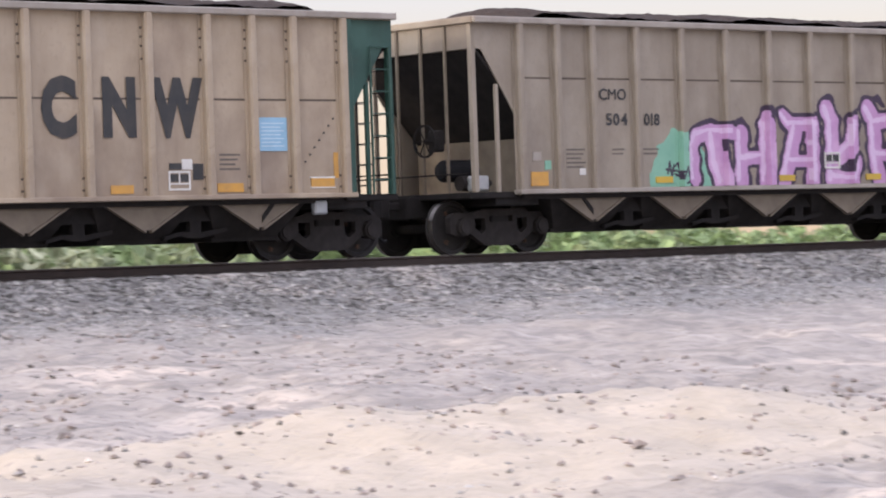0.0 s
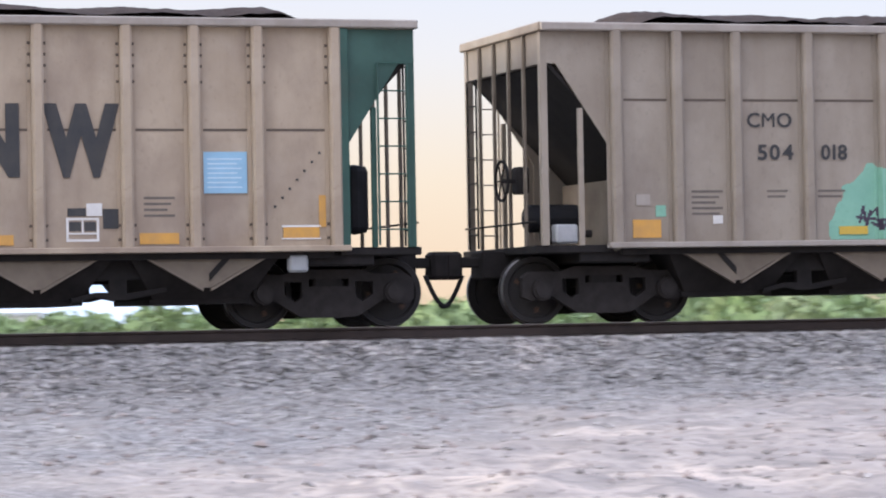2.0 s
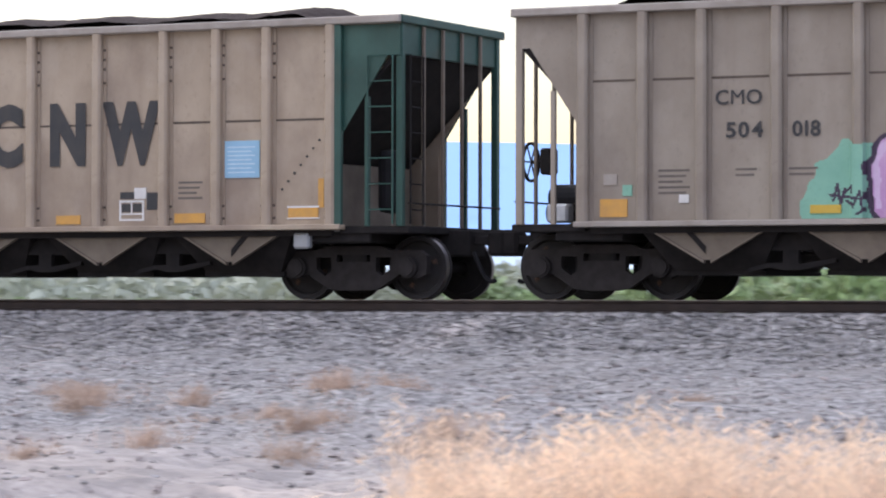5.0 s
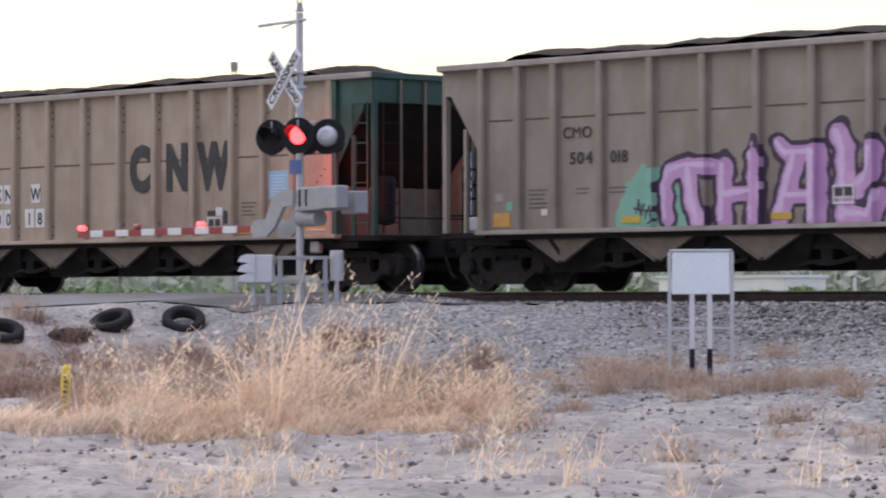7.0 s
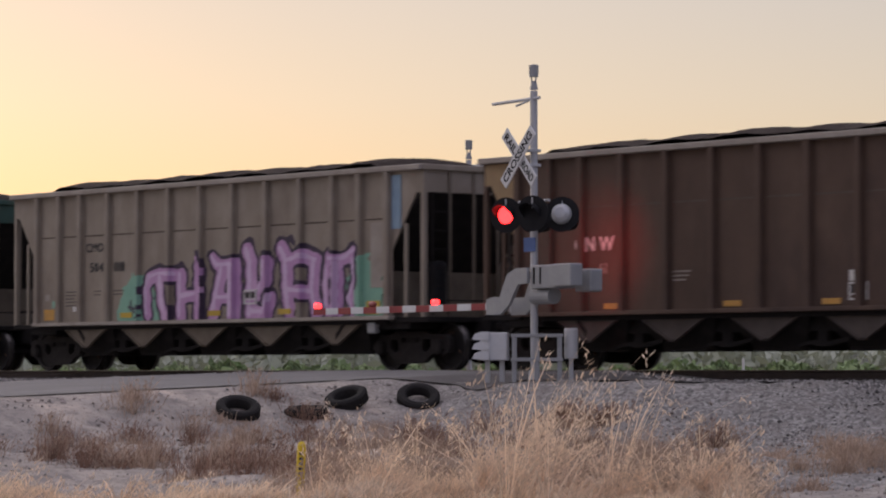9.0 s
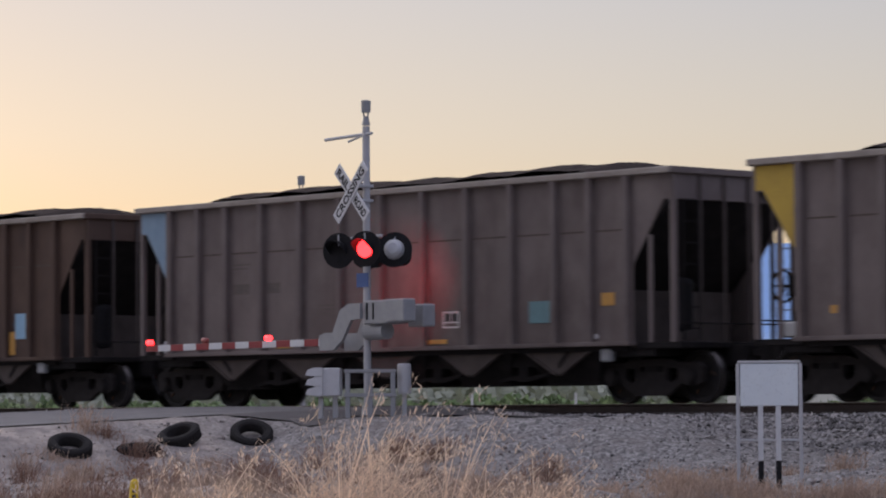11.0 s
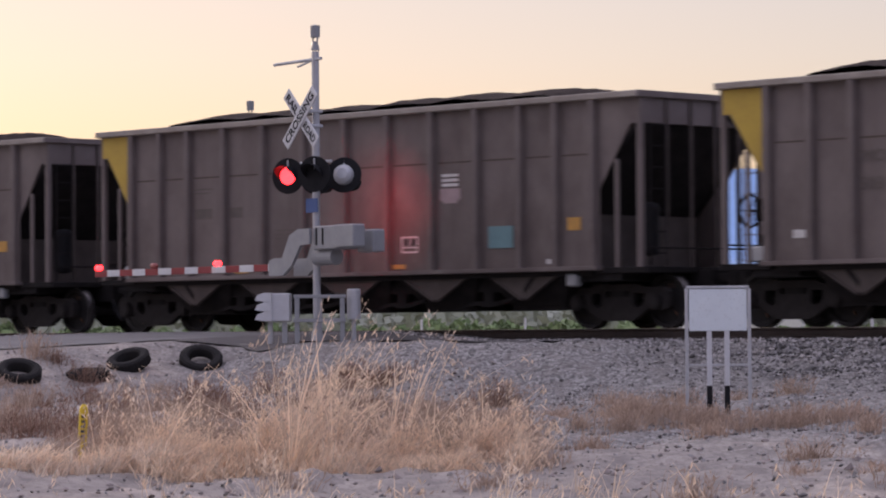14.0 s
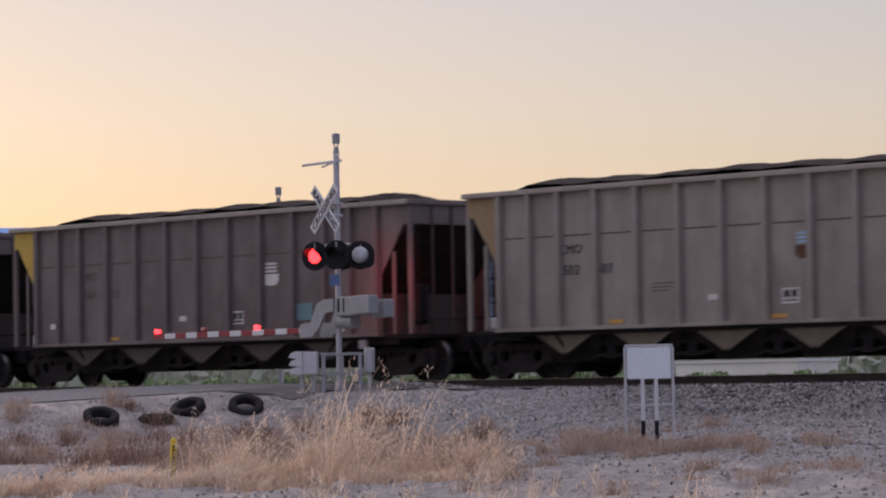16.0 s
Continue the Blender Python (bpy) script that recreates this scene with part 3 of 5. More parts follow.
def build_apron():
    """Smooth dark gravel shoulder beside the crossing, with an uneven edge."""
    v, f, n, m = [], [], 40, 22
    for j in range(m + 1):
        for i in range(n + 1):
            a, d = i / n, j / m
            y = 38.95 - d * (3.7 + 0.9 * math.sin(a * 5.0) + 0.3 * math.sin(a * 23)) * (1 - 0.55 * a)
            x = road_x(y) + ROAD_HALF + 0.1 + a * (7.2 + 0.5 * math.sin(d * 7))
            v.append((x, y, float(ground_z(x, y)) + 0.025))
    for j in range(m):
        for i in range(n):
            a = j * (n + 1) + i
            f.append((a, a + n + 1, a + n + 2, a + 1))
    tagged(new("pavement", from_arrays("pavement", v, f, "gravel_dark")), "smooth dark grey gravel shoulder beside the crossing", "road shoulder", kind="structure")


build_ground()
build_road()
build_apron()
build_track()
build_hills()

# ---- hopper cars ----
RIBS = [0, 1.13, 2.27, 3.40, 4.46, 5.31, 6.18]
TAN_RIBS = [0, 1.10, 2.25, 3.38, 4.26, 5.09, 6.12]
TOP, SILL, HALF = 3.98, 1.02, 1.6
PITCH = 16.18


def side_sheet(lap=2.96):
    """One side of the body: cut back below the slope at both ends."""
    pts = [(-6.22, 1.06), (6.22, 1.06), (6.22, 2.28), (7.0, 3.44), (7.2, 3.44), (7.2, 3.9), (-7.2, 3.9), (-7.2, 3.44), (-7.0, 3.44), (-6.22, 2.28)]
    bm = slab(pts, -HALF, -HALF + 0.03)
    # the lower sheets lap over the upper ones
    box(-6.2, 6.2, -HALF - 0.008, -HALF - 0.001, 1.06, lap, bm=bm)
    return bm


def rib(bolts=False):
    bm = slab([(-0.075, 1.05), (0.075, 1.05), (0.075, 3.88), (-0.075, 3.88)], -HALF - 0.13, -HALF - 0.009)
    bmesh.ops.bevel(bm, geom=[e for e in bm.edges if abs(e.verts[0].co.z - e.verts[1].co.z) > 1 and e.verts[0].co.y < -HALF - 0.05], offset=0.03, segments=1, affect="EDGES")
    # flanges and their bolts
    box(-0.125, -0.076, -HALF - 0.020, -HALF - 0.009, 1.06, 3.86, bm=bm)
    box(0.076, 0.125, -HALF - 0.020, -HALF - 0.009, 1.06, 3.86, bm=bm)
    for z in (1.16, 1.34, 3.16, 3.36, 3.50, 3.64) if bolts else ():
        for x in (-0.1, 0.1):
            box(x - 0.018, x + 0.018, -HALF - 0.036, -HALF - 0.019, z - 0.018, z + 0.018, bm=bm)
    for f in bm.faces:
        c = f.calc_center_median()
        if abs(c.x) > 0.078 and f.calc_area() < 0.0025 and c.y < -HALF - 0.019:
            f.material_index = 1
    return bm


def truck_side():
    """Cast side frame: two pedestals, an arched top, a sagging belly and three openings."""
    outer = [(-1.16, 0.62), (-1.05, 0.70), (-0.62, 0.70), (-0.42, 0.76), (0.42, 0.76), (0.62, 0.70), (1.05, 0.70), (1.16, 0.62), (1.16, 0.36), (1.02, 0.30), (0.74, 0.36), (0.40, 0.15), (0.22, 0.13), (-0.22, 0.13), (-0.40, 0.15), (-0.74, 0.36), (-1.02, 0.30), (-1.16, 0.36)]
    holes = [[(-0.60, 0.60), (-0.36, 0.60), (-0.36, 0.40), (-0.46, 0.34), (-0.60, 0.44)], [(0.36, 0.60), (0.60, 0.60), (0.60, 0.44), (0.46, 0.34), (0.36, 0.40)], [(-0.27, 0.64), (0.27, 0.64), (0.27, 0.54), (-0.27, 0.54)]]
    bm = bmesh.new()
    loops = []
    for pts in [outer] + holes:
        vs = [bm.verts.new((x, -0.06, z)) for x, z in pts]
        loops += [bm.edges.new((vs[i], vs[(i + 1) % len(vs)])) for i in range(len(vs))]
    bmesh.ops.triangle_fill(bm, use_beauty=True, use_dissolve=False, edges=loops, normal=(0, -1, 0))
    r = bmesh.ops.extrude_face_region(bm, geom=bm.faces[:])
    bmesh.ops.translate(bm, verts=[v for v in r["geom"] if isinstance(v, bmesh.types.BMVert)], vec=(0, 0.13, 0))
    return bm


def bearing():
    bm = rod((0, -0.17, 0.457), (0, 0.05, 0.457), 0.15, 14)
    bmesh.ops.bevel(bm, geom=[e for e in bm.edges if e.verts[0].co.y < -0.15 and e.verts[1].co.y < -0.15], offset=0.03, segments=2, affect="EDGES")
    return bm


def spring():
    bm = bmesh.new()
    for i in range(5):
        rod((0, 0, 0.20 + i * 0.062), (0, 0, 0.235 + i * 0.062), 0.062, 10, bm=bm)
    rod((0, 0, 0.2), (0, 0, 0.52), 0.04, 8, bm=bm)
    return bm


def wheel():
    """Plate, hub and flange of a 0.91 m wheel; its outer face looks to -Y."""
    return lathe([(0.0, 0.075), (0.10, 0.075), (0.12, 0.03), (0.36, 0.005), (0.385, 0.06), (0.452, 0.062), (0.457, -0.04), (0.482, -0.06), (0.478, -0.085), (0.38, -0.085), (0.36, -0.04), (0.12, -0.05), (0.10, -0.10), (0.0, -0.10)], 32, "Y")


def wheel_mark():
    """A raised casting mark on the wheel plate."""
    return box(-0.016, 0.016, -0.046, -0.018, 0.235, 0.305)


def slope_sheet():
    bm = bmesh.new()
    pts = [(7.12, 3.50), (7.12, 3.42), (4.45, 0.62), (4.45, 0.72)]
    a = [bm.verts.new((x, -1.56, z)) for x, z in pts]
    b = [bm.verts.new((x, 1.56, z)) for x, z in pts]
    for i in range(4):
        bm.faces.new((a[i], a[(i + 1) % 4], b[(i + 1) % 4], b[i]))
    bm.faces.new(a[::-1])
    bm.faces.new(b)
    return bm


def hopper_bay():
    """A dark pocket between two ridges, with its drop door and door shaft."""
    bm = bmesh.new()
    for y in (-1, 1):
        ring = []
        for x, z, w in ((-1.0, 0.95, 1.5), (1.0, 0.95, 1.5), (0.62, 0.40, 1.15), (-0.62, 0.40, 1.15)):
            ring.append(bm.verts.new((x, y * w, z)))
        bm.faces.new(ring if y < 0 else ring[::-1])
        if y < 0:
            near = ring
    for i in range(4):
        bm.faces.new((near[i], ring[i], ring[(i + 1) % 4], near[(i + 1) % 4]))
    box(-0.66, 0.66, -1.12, 1.12, 0.335, 0.40, bm=bm)
    return bm


def ridge():
    """The pale triangular end of the ridge between two pockets, with a rim along its edges."""
    bm = slab([(-0.80, 0.95), (0.80, 0.95), (0.06, 0.54), (-0.06, 0.54)], -1.54, -1.50)
    for s in (-1, 1):
        slab([(s * 0.86, 0.95), (s * 0.80, 0.95), (s * 0.05, 0.53), (s * 0.05, 0.495)], -1.57, -1.49, bm=bm)
    return bm


def door_gear():
    """Door rod and its hanger between two pockets."""
    bm = bmesh.new()
    pts = [(-0.62, 0.43), (-0.3, 0.50), (-0.12, 0.50), (-0.12, 0.68), (0.10, 0.68), (0.10, 0.48), (0.62, 0.56), (0.62, 0.50), (0.10, 0.40), (-0.12, 0.40), (-0.3, 0.44), (-0.62, 0.37)]
    return slab(pts, -1.30, -1.20, bm=bm)


def ladder():
    bm = bmesh.new()
    for x in (-0.2, 0.2):
        rod((x, 0, 1.06), (x, 0, 3.42), 0.016, 6, bm=bm)
    for i in range(7):
        rod((-0.2, 0, 1.26 + i * 0.36), (0.2, 0, 1.26 + i * 0.36), 0.011, 5, bm=bm)
    return bm


def air_hose():
    """A hanging rubber hose: one bent tube."""
    bm = bmesh.new()
    rings = []
    for i in range(11):
        a = i / 10
        c = Vector((7.72 + 0.34 * a, -0.32, 0.68 - 0.42 * math.sin(a * math.pi * 0.60)))
        d = Vector((0.34, 0, -0.42 * math.pi * 0.60 * math.cos(a * math.pi * 0.60))).normalized()
        n = Vector((-d.z, 0, d.x))
        rings.append([bm.verts.new(c + 0.032 * (n * math.cos(k * 1.0472) + Vector((0, 1, 0)) * math.sin(k * 1.0472))) for k in range(6)])
    for p, q in zip(rings, rings[1:]):
        for k in range(6):
            bm.faces.new((p[k], p[(k + 1) % 6], q[(k + 1) % 6], q[k]))
    return bm


def coal_heap(seed):
    """Heap of coal with a sloped, lumpy top, a little above the rim."""
    rng = np.random.default_rng(seed)
    xs, ys = np.linspace(-6.9, 6.9, 120), np.linspace(-1.53, 1.53, 22)
    X, Y = np.meshgrid(xs, ys)
    end = np.clip((6.2 + 0.35 * math.sin(seed) - np.abs(X)) / 1.1, 0, 1)
    end = end * end * (3 - 2 * end)
    crown = 0.42 * end * (1 - 0.45 * np.abs(Y / 1.53) ** 2)
    Z = 3.72 + crown + 0.10 * end + 0.018 * np.sin(X * 1.1 + seed) * end + 0.02 * np.sin(X * 3.7 + 2 * seed + Y) + rng.normal(0, 0.007, X.shape)
    v = np.stack([X.ravel(), Y.ravel(), Z.ravel()], 1)
    w = len(xs)
    i = (np.arange(len(ys) - 1)[:, None] * w + np.arange(w - 1)[None]).ravel()
    return from_arrays("coal_load", v, np.stack([i, i + 1, i + 1 + w, i + w], 1), "coal")


def plate(car, name, x0, x1, z0, z1, mat, label="", depth=0.012):
    """A painted patch or small placard on the near side."""
    return part(name, box(x0, x1, -HALF - 0.010 - depth, -HALF - 0.0085, z0, z1), mat, car, label)


def word(car, name, body, x, z, height, mat, bold=0.0, squeeze=1.0, label=""):
    """Stencilled characters, each a part."""
    for ch in body:
        me = letters(ch, height, mat, 0.0 if ch == "M" else bold, squeeze)
        part(name, me, mat, car, label, at=Matrix.Translation((x, -HALF - 0.0235, z)))
        x += max(v.co.x for v in me.vertices) + height * 0.17


def test_frame(car, x, z, mat="white_paint", depth=0.0):
    """A small stencilled box with cells, as inspectors leave it."""
    bm = bmesh.new()
    w, h, y0, y1 = 0.42, 0.30, -HALF - 0.016 - depth, -HALF - 0.009
    for a, b, c, d in ((0, w, 0, 0.03), (0, w, h - 0.03, h), (0, 0.03, 0, h), (w - 0.03, w, 0, h), (w / 2 - 0.01, w / 2 + 0.01, 0.1, h), (0.03, w - 0.03, 0.09, 0.11)):
        box(x + a, x + b, y0, y1, z + c, z + d, bm=bm)
    ob = part("inspection_stencil", bm, mat, car, "white stencilled box")
    part("stencil_cell", box(x + 0.04, x + 0.19, -HALF - 0.0125 - depth, -HALF - 0.009, z + 0.13, z + 0.25), "black_paint", car)
    part("stencil_cell", box(x + 0.23, x + 0.38, -HALF - 0.0125 - depth, -HALF - 0.009, z + 0.13, z + 0.25), "black_paint", car)


def small_print(car, x, z, w, rows, mat="faint_paint"):
    for i in range(rows):
        plate(car, "small_print", x, x + w * (1 - 0.12 * (i % 3)), z - i * 0.075 - 0.03, z - i * 0.075, mat, depth=0.003)


def hopper_car(index, paint, label, ends="", corner="", ridge_paint=None):
    """One open-top coal hopper: body, ribs, ends, pockets, underframe, trucks and couplers. Returns the car and its wheelsets."""
    car = thing("hopper_car", Matrix(), label, "hopper car", "cars of the coal train")
    for s in (-1, 1):
        lap = 2.55 if paint == "tan" else 2.96
        part("side_sheet", cached("side_sheet", lambda: side_sheet(lap), paint), paint, car, at=mirror_y(s))
        part("top_chord", cached("top_chord", lambda: box(-7.24, 7.24, -HALF - 0.14, -HALF + 0.05, 3.87, 3.98, 0.015), "rim"), "rim", car, "pale worn top rail", at=mirror_y(s))
        part("side_sill", cached("side_sill", lambda: box(-6.3, 6.3, -HALF - 0.14, -HALF + 0.05, 0.985, 1.06, 0.01), "rim" if paint == "tan_grey" else paint), paint, car, at=mirror_y(s))
        part("seam", cached("seam", lambda: box(-6.2, 6.2, -HALF - 0.0125, -HALF - 0.0085, -0.016, 0.016), "seam"), "seam", car, "lap seam with its gap shadow painted dark", at=pose(0, 0, lap) @ mirror_y(s))
        part("lower_chord", cached("lower_chord", lambda: box(-6.1, 6.1, -HALF + 0.0, -HALF + 0.09, 0.90, 0.984), "iron"), "iron", car, at=mirror_y(s))
        for r in (TAN_RIBS if paint == "tan" else RIBS):
            for x in ((r, -r) if r else (0,)):
                part("rib", cached("rib", lambda: rib(paint == "tan"), (paint, "seam")), paint, car, at=pose(x, 0, 0) @ mirror_y(s))
        for x in (0, 2.23, -2.23, 4.42, -4.42):
            part("ridge_end", cached("ridge_end", ridge, "grime_tan" if paint in ("tan", "tan_grey", "pale") else "grime"), paint, car, at=pose(x, 0, 0) @ mirror_y(s))
        for x in (1.12, -1.12, 3.33, -3.33):
            part("door_gear", cached("door_gear", door_gear, "iron"), "iron", car, at=pose(x, 0, 0) @ mirror_y(s))
    # a solid near-black block fills the space between the pockets
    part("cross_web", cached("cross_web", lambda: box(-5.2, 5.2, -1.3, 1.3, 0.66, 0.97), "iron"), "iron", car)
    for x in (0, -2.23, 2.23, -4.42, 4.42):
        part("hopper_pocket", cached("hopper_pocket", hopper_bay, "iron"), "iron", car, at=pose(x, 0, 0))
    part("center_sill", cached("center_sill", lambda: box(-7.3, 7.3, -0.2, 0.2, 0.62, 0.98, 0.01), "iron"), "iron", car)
    wheelsets = []
    for e in (-1, 1):
        # e = -1 leads; each end piece is drawn for +x and turned about
        turn = pose(0, 0, 0, 0, 0, 180) if e < 0 else Matrix()
        skin = ends if (ends and e > 0) else paint
        grimy = "grime_tan" if paint in ("tan", "tan_grey", "pale") else "grime"
        # slope sheets are near-black, darker than the body paint
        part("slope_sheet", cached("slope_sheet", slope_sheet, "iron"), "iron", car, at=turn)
        part("end_sheet", cached("end_sheet", lambda: box(7.13, 7.19, -1.56, 1.56, 3.44, 3.96, 0.008), skin), skin, car, at=turn)
        part("end_rail", cached("end_rail", lambda: box(7.12, 7.26, -1.68, 1.68, 3.87, 3.985, 0.012), skin), skin, car, at=turn)
        part("end_sill", cached("end_sill", lambda: box(6.2, 7.3, -1.55, 1.55, 0.93, 1.035, 0.012), "iron"), "iron", car, at=turn)
        part("bolster_web", cached("bolster_web", lambda: box(5.75, 5.83, -1.45, 1.45, 0.95, 1.95, 0.01), grimy), grimy, car, at=turn)
        for y in (-1.55, -0.93, -0.31, 0.31, 0.93, 1.55):
            deep = abs(y) > 1.5
            part("corner_post" if deep else "end_post", cached("corner_post" if deep else "end_post", (lambda: box(-0.05, 0.05, -0.05, 0.05, 1.03, 3.87, 0.008)) if deep else (lambda: box(0.025, 0.07, -0.026, 0.026, 1.036, 3.86, 0.006)), skin if deep else grimy), skin, car, at=turn @ pose(7.17, y, 0))
        for y in (-1.57, 1.57):
            part("side_post", cached("side_post", lambda: box(-0.035, 0.035, -0.03, 0.03, 1.03, 2.85, 0.006), skin), skin, car, at=turn @ pose(6.66, y, 0))
        part("ladder", cached("ladder", ladder, "iron"), "iron", car, at=turn @ pose(7.25, -1.2, 0, 0, 0, 90))
        part("ladder", cached("ladder", ladder, skin), skin, car, at=pose(e * 6.90, 1.66 if skin == paint else -1.66, 0))
        part("handrail", cached("handrail", lambda: rod((7.27, -1.5, 1.35), (7.27, 1.5, 1.35), 0.014, 6), "iron"), "iron", car, at=turn)
        if skin != paint:
            for s in (-1, 1):
                part("end_panel", cached("end_panel", lambda: slab([(6.26, 2.30), (7.0, 3.42), (7.2, 3.42), (7.2, 3.86), (6.26, 3.86)], -HALF - 0.022, -HALF - 0.001), skin), skin, car, "dark green painted end panel", at=turn if s < 0 else turn @ Matrix.Diagonal((1, -1, 1, 1)))
                part("end_upright", cached("end_upright", lambda: box(6.1, 6.3, -HALF - 0.10, -HALF - 0.02, 1.05, 3.87, 0.01), skin), skin, car, at=turn if s < 0 else turn @ Matrix.Diagonal((1, -1, 1, 1)))
        # coupler, draft gear, hose
        part("draft_gear", cached("draft_gear", lambda: box(7.1, 7.62, -0.26, 0.26, 0.62, 1.0, 0.02), "iron"), "iron", car, at=turn)
        coupler = part("coupler", cached("coupler", lambda: box(7.55, 8.0, -0.10, 0.10, 0.78, 0.92, 0.02), "iron"), "iron", car, at=turn)
        part("knuckle", cached("knuckle", lambda: box(7.86, 8.13, -0.20, 0.16, 0.62, 1.0, 0.05), "iron"), "iron", coupler)
        part("air_hose", cached("air_hose", air_hose, "black"), "black", car, at=turn)
        # truck
        centre = e * 6.17
        for s in (-1, 1):
            part("truck_side", cached("truck_side", truck_side, "cast"), "cast", car, "cast steel truck side frame", at=pose(centre, s * 1.0, 0, 0, 0, 0 if s < 0 else 180))
            for x in (-0.889, 0.889):
                part("bearing", cached("bearing", bearing, "cast"), "cast", car, at=pose(centre + x, s * 1.0, 0, 0, 0, 0 if s < 0 else 180))
            for x in (-0.14, 0.0, 0.14):
                part("spring", cached("spring", spring, "iron"), "iron", car, at=pose(centre + x, s * 0.98, 0))
        part("bolster", cached("bolster", lambda: box(-0.2, 0.2, -1.05, 1.05, 0.50, 0.72, 0.03), "iron"), "iron", car, at=pose(centre, 0, 0))
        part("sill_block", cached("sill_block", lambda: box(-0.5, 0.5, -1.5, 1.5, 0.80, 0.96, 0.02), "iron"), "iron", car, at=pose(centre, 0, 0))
        for d in (-0.889, 0.889):
            axle = part("wheelset", cached("axle", lambda: rod((0, -1.05, 0), (0, 1.05, 0), 0.085, 12), "iron"), "iron", car, at=pose(centre + d, 0, 0.457))
            for s in (-1, 1):
                w = part("wheel", cached("wheel", wheel, "wheel_steel"), "wheel_steel", axle, at=pose(0, s * 0.73, 0, 0, 0, 0 if s < 0 else 180))
                for turn_by in (20, 140, 250):
                    part("casting_mark", cached("wheel_mark", wheel_mark, "rust"), "rust", w, at=pose(0, 0, 0, 0, turn_by, 0))
                part("wheel_tread", cached("tread", lambda: lathe([(0.4555, 0.060), (0.459, 0.055), (0.4625, -0.036)], 32, "Y"), "tread"), "tread", axle, at=pose(0, s * 0.73, 0, 0, 0, 0 if s < 0 else 180))
            wheelsets.append((axle, centre + d))
    # brake gear stands on the leading platform, a tank on the trailing one
    part("air_tank", cached("air_tank", lambda: lathe([(0, -0.42), (0.14, -0.40), (0.19, -0.33), (0.19, 0.33), (0.14, 0.40), (0, 0.42)], 16, "X"), "black"), "black", car, at=pose(-6.72, -0.6, 1.42))
    part("brake_cylinder", cached("brake_cylinder", lambda: lathe([(0, -0.3), (0.13, -0.3), (0.13, 0.1), (0.05, 0.16), (0.05, 0.4), (0, 0.4)], 14, "X"), "cast"), "cast", car, at=pose(-6.7, -0.95, 1.2))
    part("valve", cached("valve", lambda: box(-0.16, 0.16, -0.12, 0.12, 1.06, 1.32, 0.03), "galv"), "galv", car, "pale dusty brake valve", at=pose(-6.75, -1.15, 0))
    part("brake_stand", cached("brake_stand", lambda: box(-7.26, -7.08, -0.72, -0.46, 1.75, 2.12, 0.03), "iron"), "iron", car)
    bw = lathe([(0.25, -0.015), (0.285, -0.015), (0.285, 0.015), (0.25, 0.015), (0.25, -0.015)], 20, "X")
    for i in range(6):
        a = i * math.pi / 3
        rod((0, 0, 0), (0.0, 0.26 * math.cos(a), 0.26 * math.sin(a)), 0.012, 5, bm=bw)
    rod((0, 0, 0), (0.2, 0, 0), 0.03, 8, bm=bw)
    part("brake_wheel", CACHE.setdefault("brake_wheel", finish(bw, "brake_wheel", "iron")), "iron", car, "dark spoked hand-brake wheel", at=pose(-7.44, -0.6, 1.93))
    part("tall_tank", cached("tall_tank", lambda: lathe([(0, 1.22), (0.16, 1.25), (0.19, 1.32), (0.19, 2.05), (0.16, 2.12), (0, 2.15)], 16), "black"), "black", car, at=pose(6.62, -0.75, 0))
    part("bracket", cached("bracket", lambda: box(-0.13, 0.13, -HALF - 0.02, -HALF + 0.12, 0.72, 0.95, 0.03), "grey_box"), "grey_box", car, "pale grey box under the sill", at=pose(5.62, 0, 0))
    if corner:
        part("corner_panel", slab([(-6.32, 3.86), (-7.14, 3.86), (-7.14, 3.46), (-6.98, 3.46), (-6.32, 2.48)], -HALF - 0.02, -HALF - 0.001), corner, car, corner.replace("_", " ") + " painted corner panel")
    return car, wheelsets


# Graffiti: thick strokes in (x, z), with a dark edge, laid over sheets and ribs alike.
STROKES = [
    ([(-1.95, 1.2), (-1.98, 1.75), (-1.88, 1.98), (-1.5, 2.05), (-0.9, 2.02)], 0.13), ([(-1.45, 1.98), (-1.4, 1.5), (-1.25, 1.15)], 0.20),
    ([(-0.72, 2.02), (-0.74, 1.15)], 0.17), ([(-0.08, 2.14), (-0.1, 1.15)], 0.17), ([(-0.7, 1.55), (-0.1, 1.6)], 0.13), ([(-0.16, 2.15), (-0.10, 2.36)], 0.07),
    ([(0.42, 2.34), (0.6, 2.16), (1.15, 2.2)], 0.13), ([(0.75, 2.1), (0.58, 1.6), (0.42, 1.15)], 0.18), ([(1.2, 2.16), (1.18, 1.15)], 0.19), ([(0.55, 1.5), (1.2, 1.5)], 0.11),
    ([(1.62, 2.46), (1.74, 2.2), (1.72, 1.15)], 0.19), ([(2.32, 2.2), (2.25, 1.8), (1.95, 1.58)], 0.16), ([(1.8, 1.2), (2.3, 1.16), (2.45, 1.5)], 0.13),
    ([(2.76, 2.46), (2.92, 2.25), (2.95, 1.6), (3.05, 1.15)], 0.19), ([(2.95, 2.2), (3.5, 2.3), (3.92, 2.2)], 0.15), ([(3.86, 2.2), (3.8, 1.6), (3.92, 1.15)], 0.18), ([(3.0, 1.62), (3.8, 1.56)], 0.13),
    ([(4.34, 2.2), (4.25, 1.7), (4.32, 1.15)], 0.17), ([(4.35, 2.2), (4.8, 2.2), (5.16, 2.36)], 0.12), ([(4.64, 2.1), (4.62, 1.15)], 0.13), ([(5.1, 2.2), (5.15, 1.75), (4.98, 1.42), (5.08, 1.15)], 0.11),
]
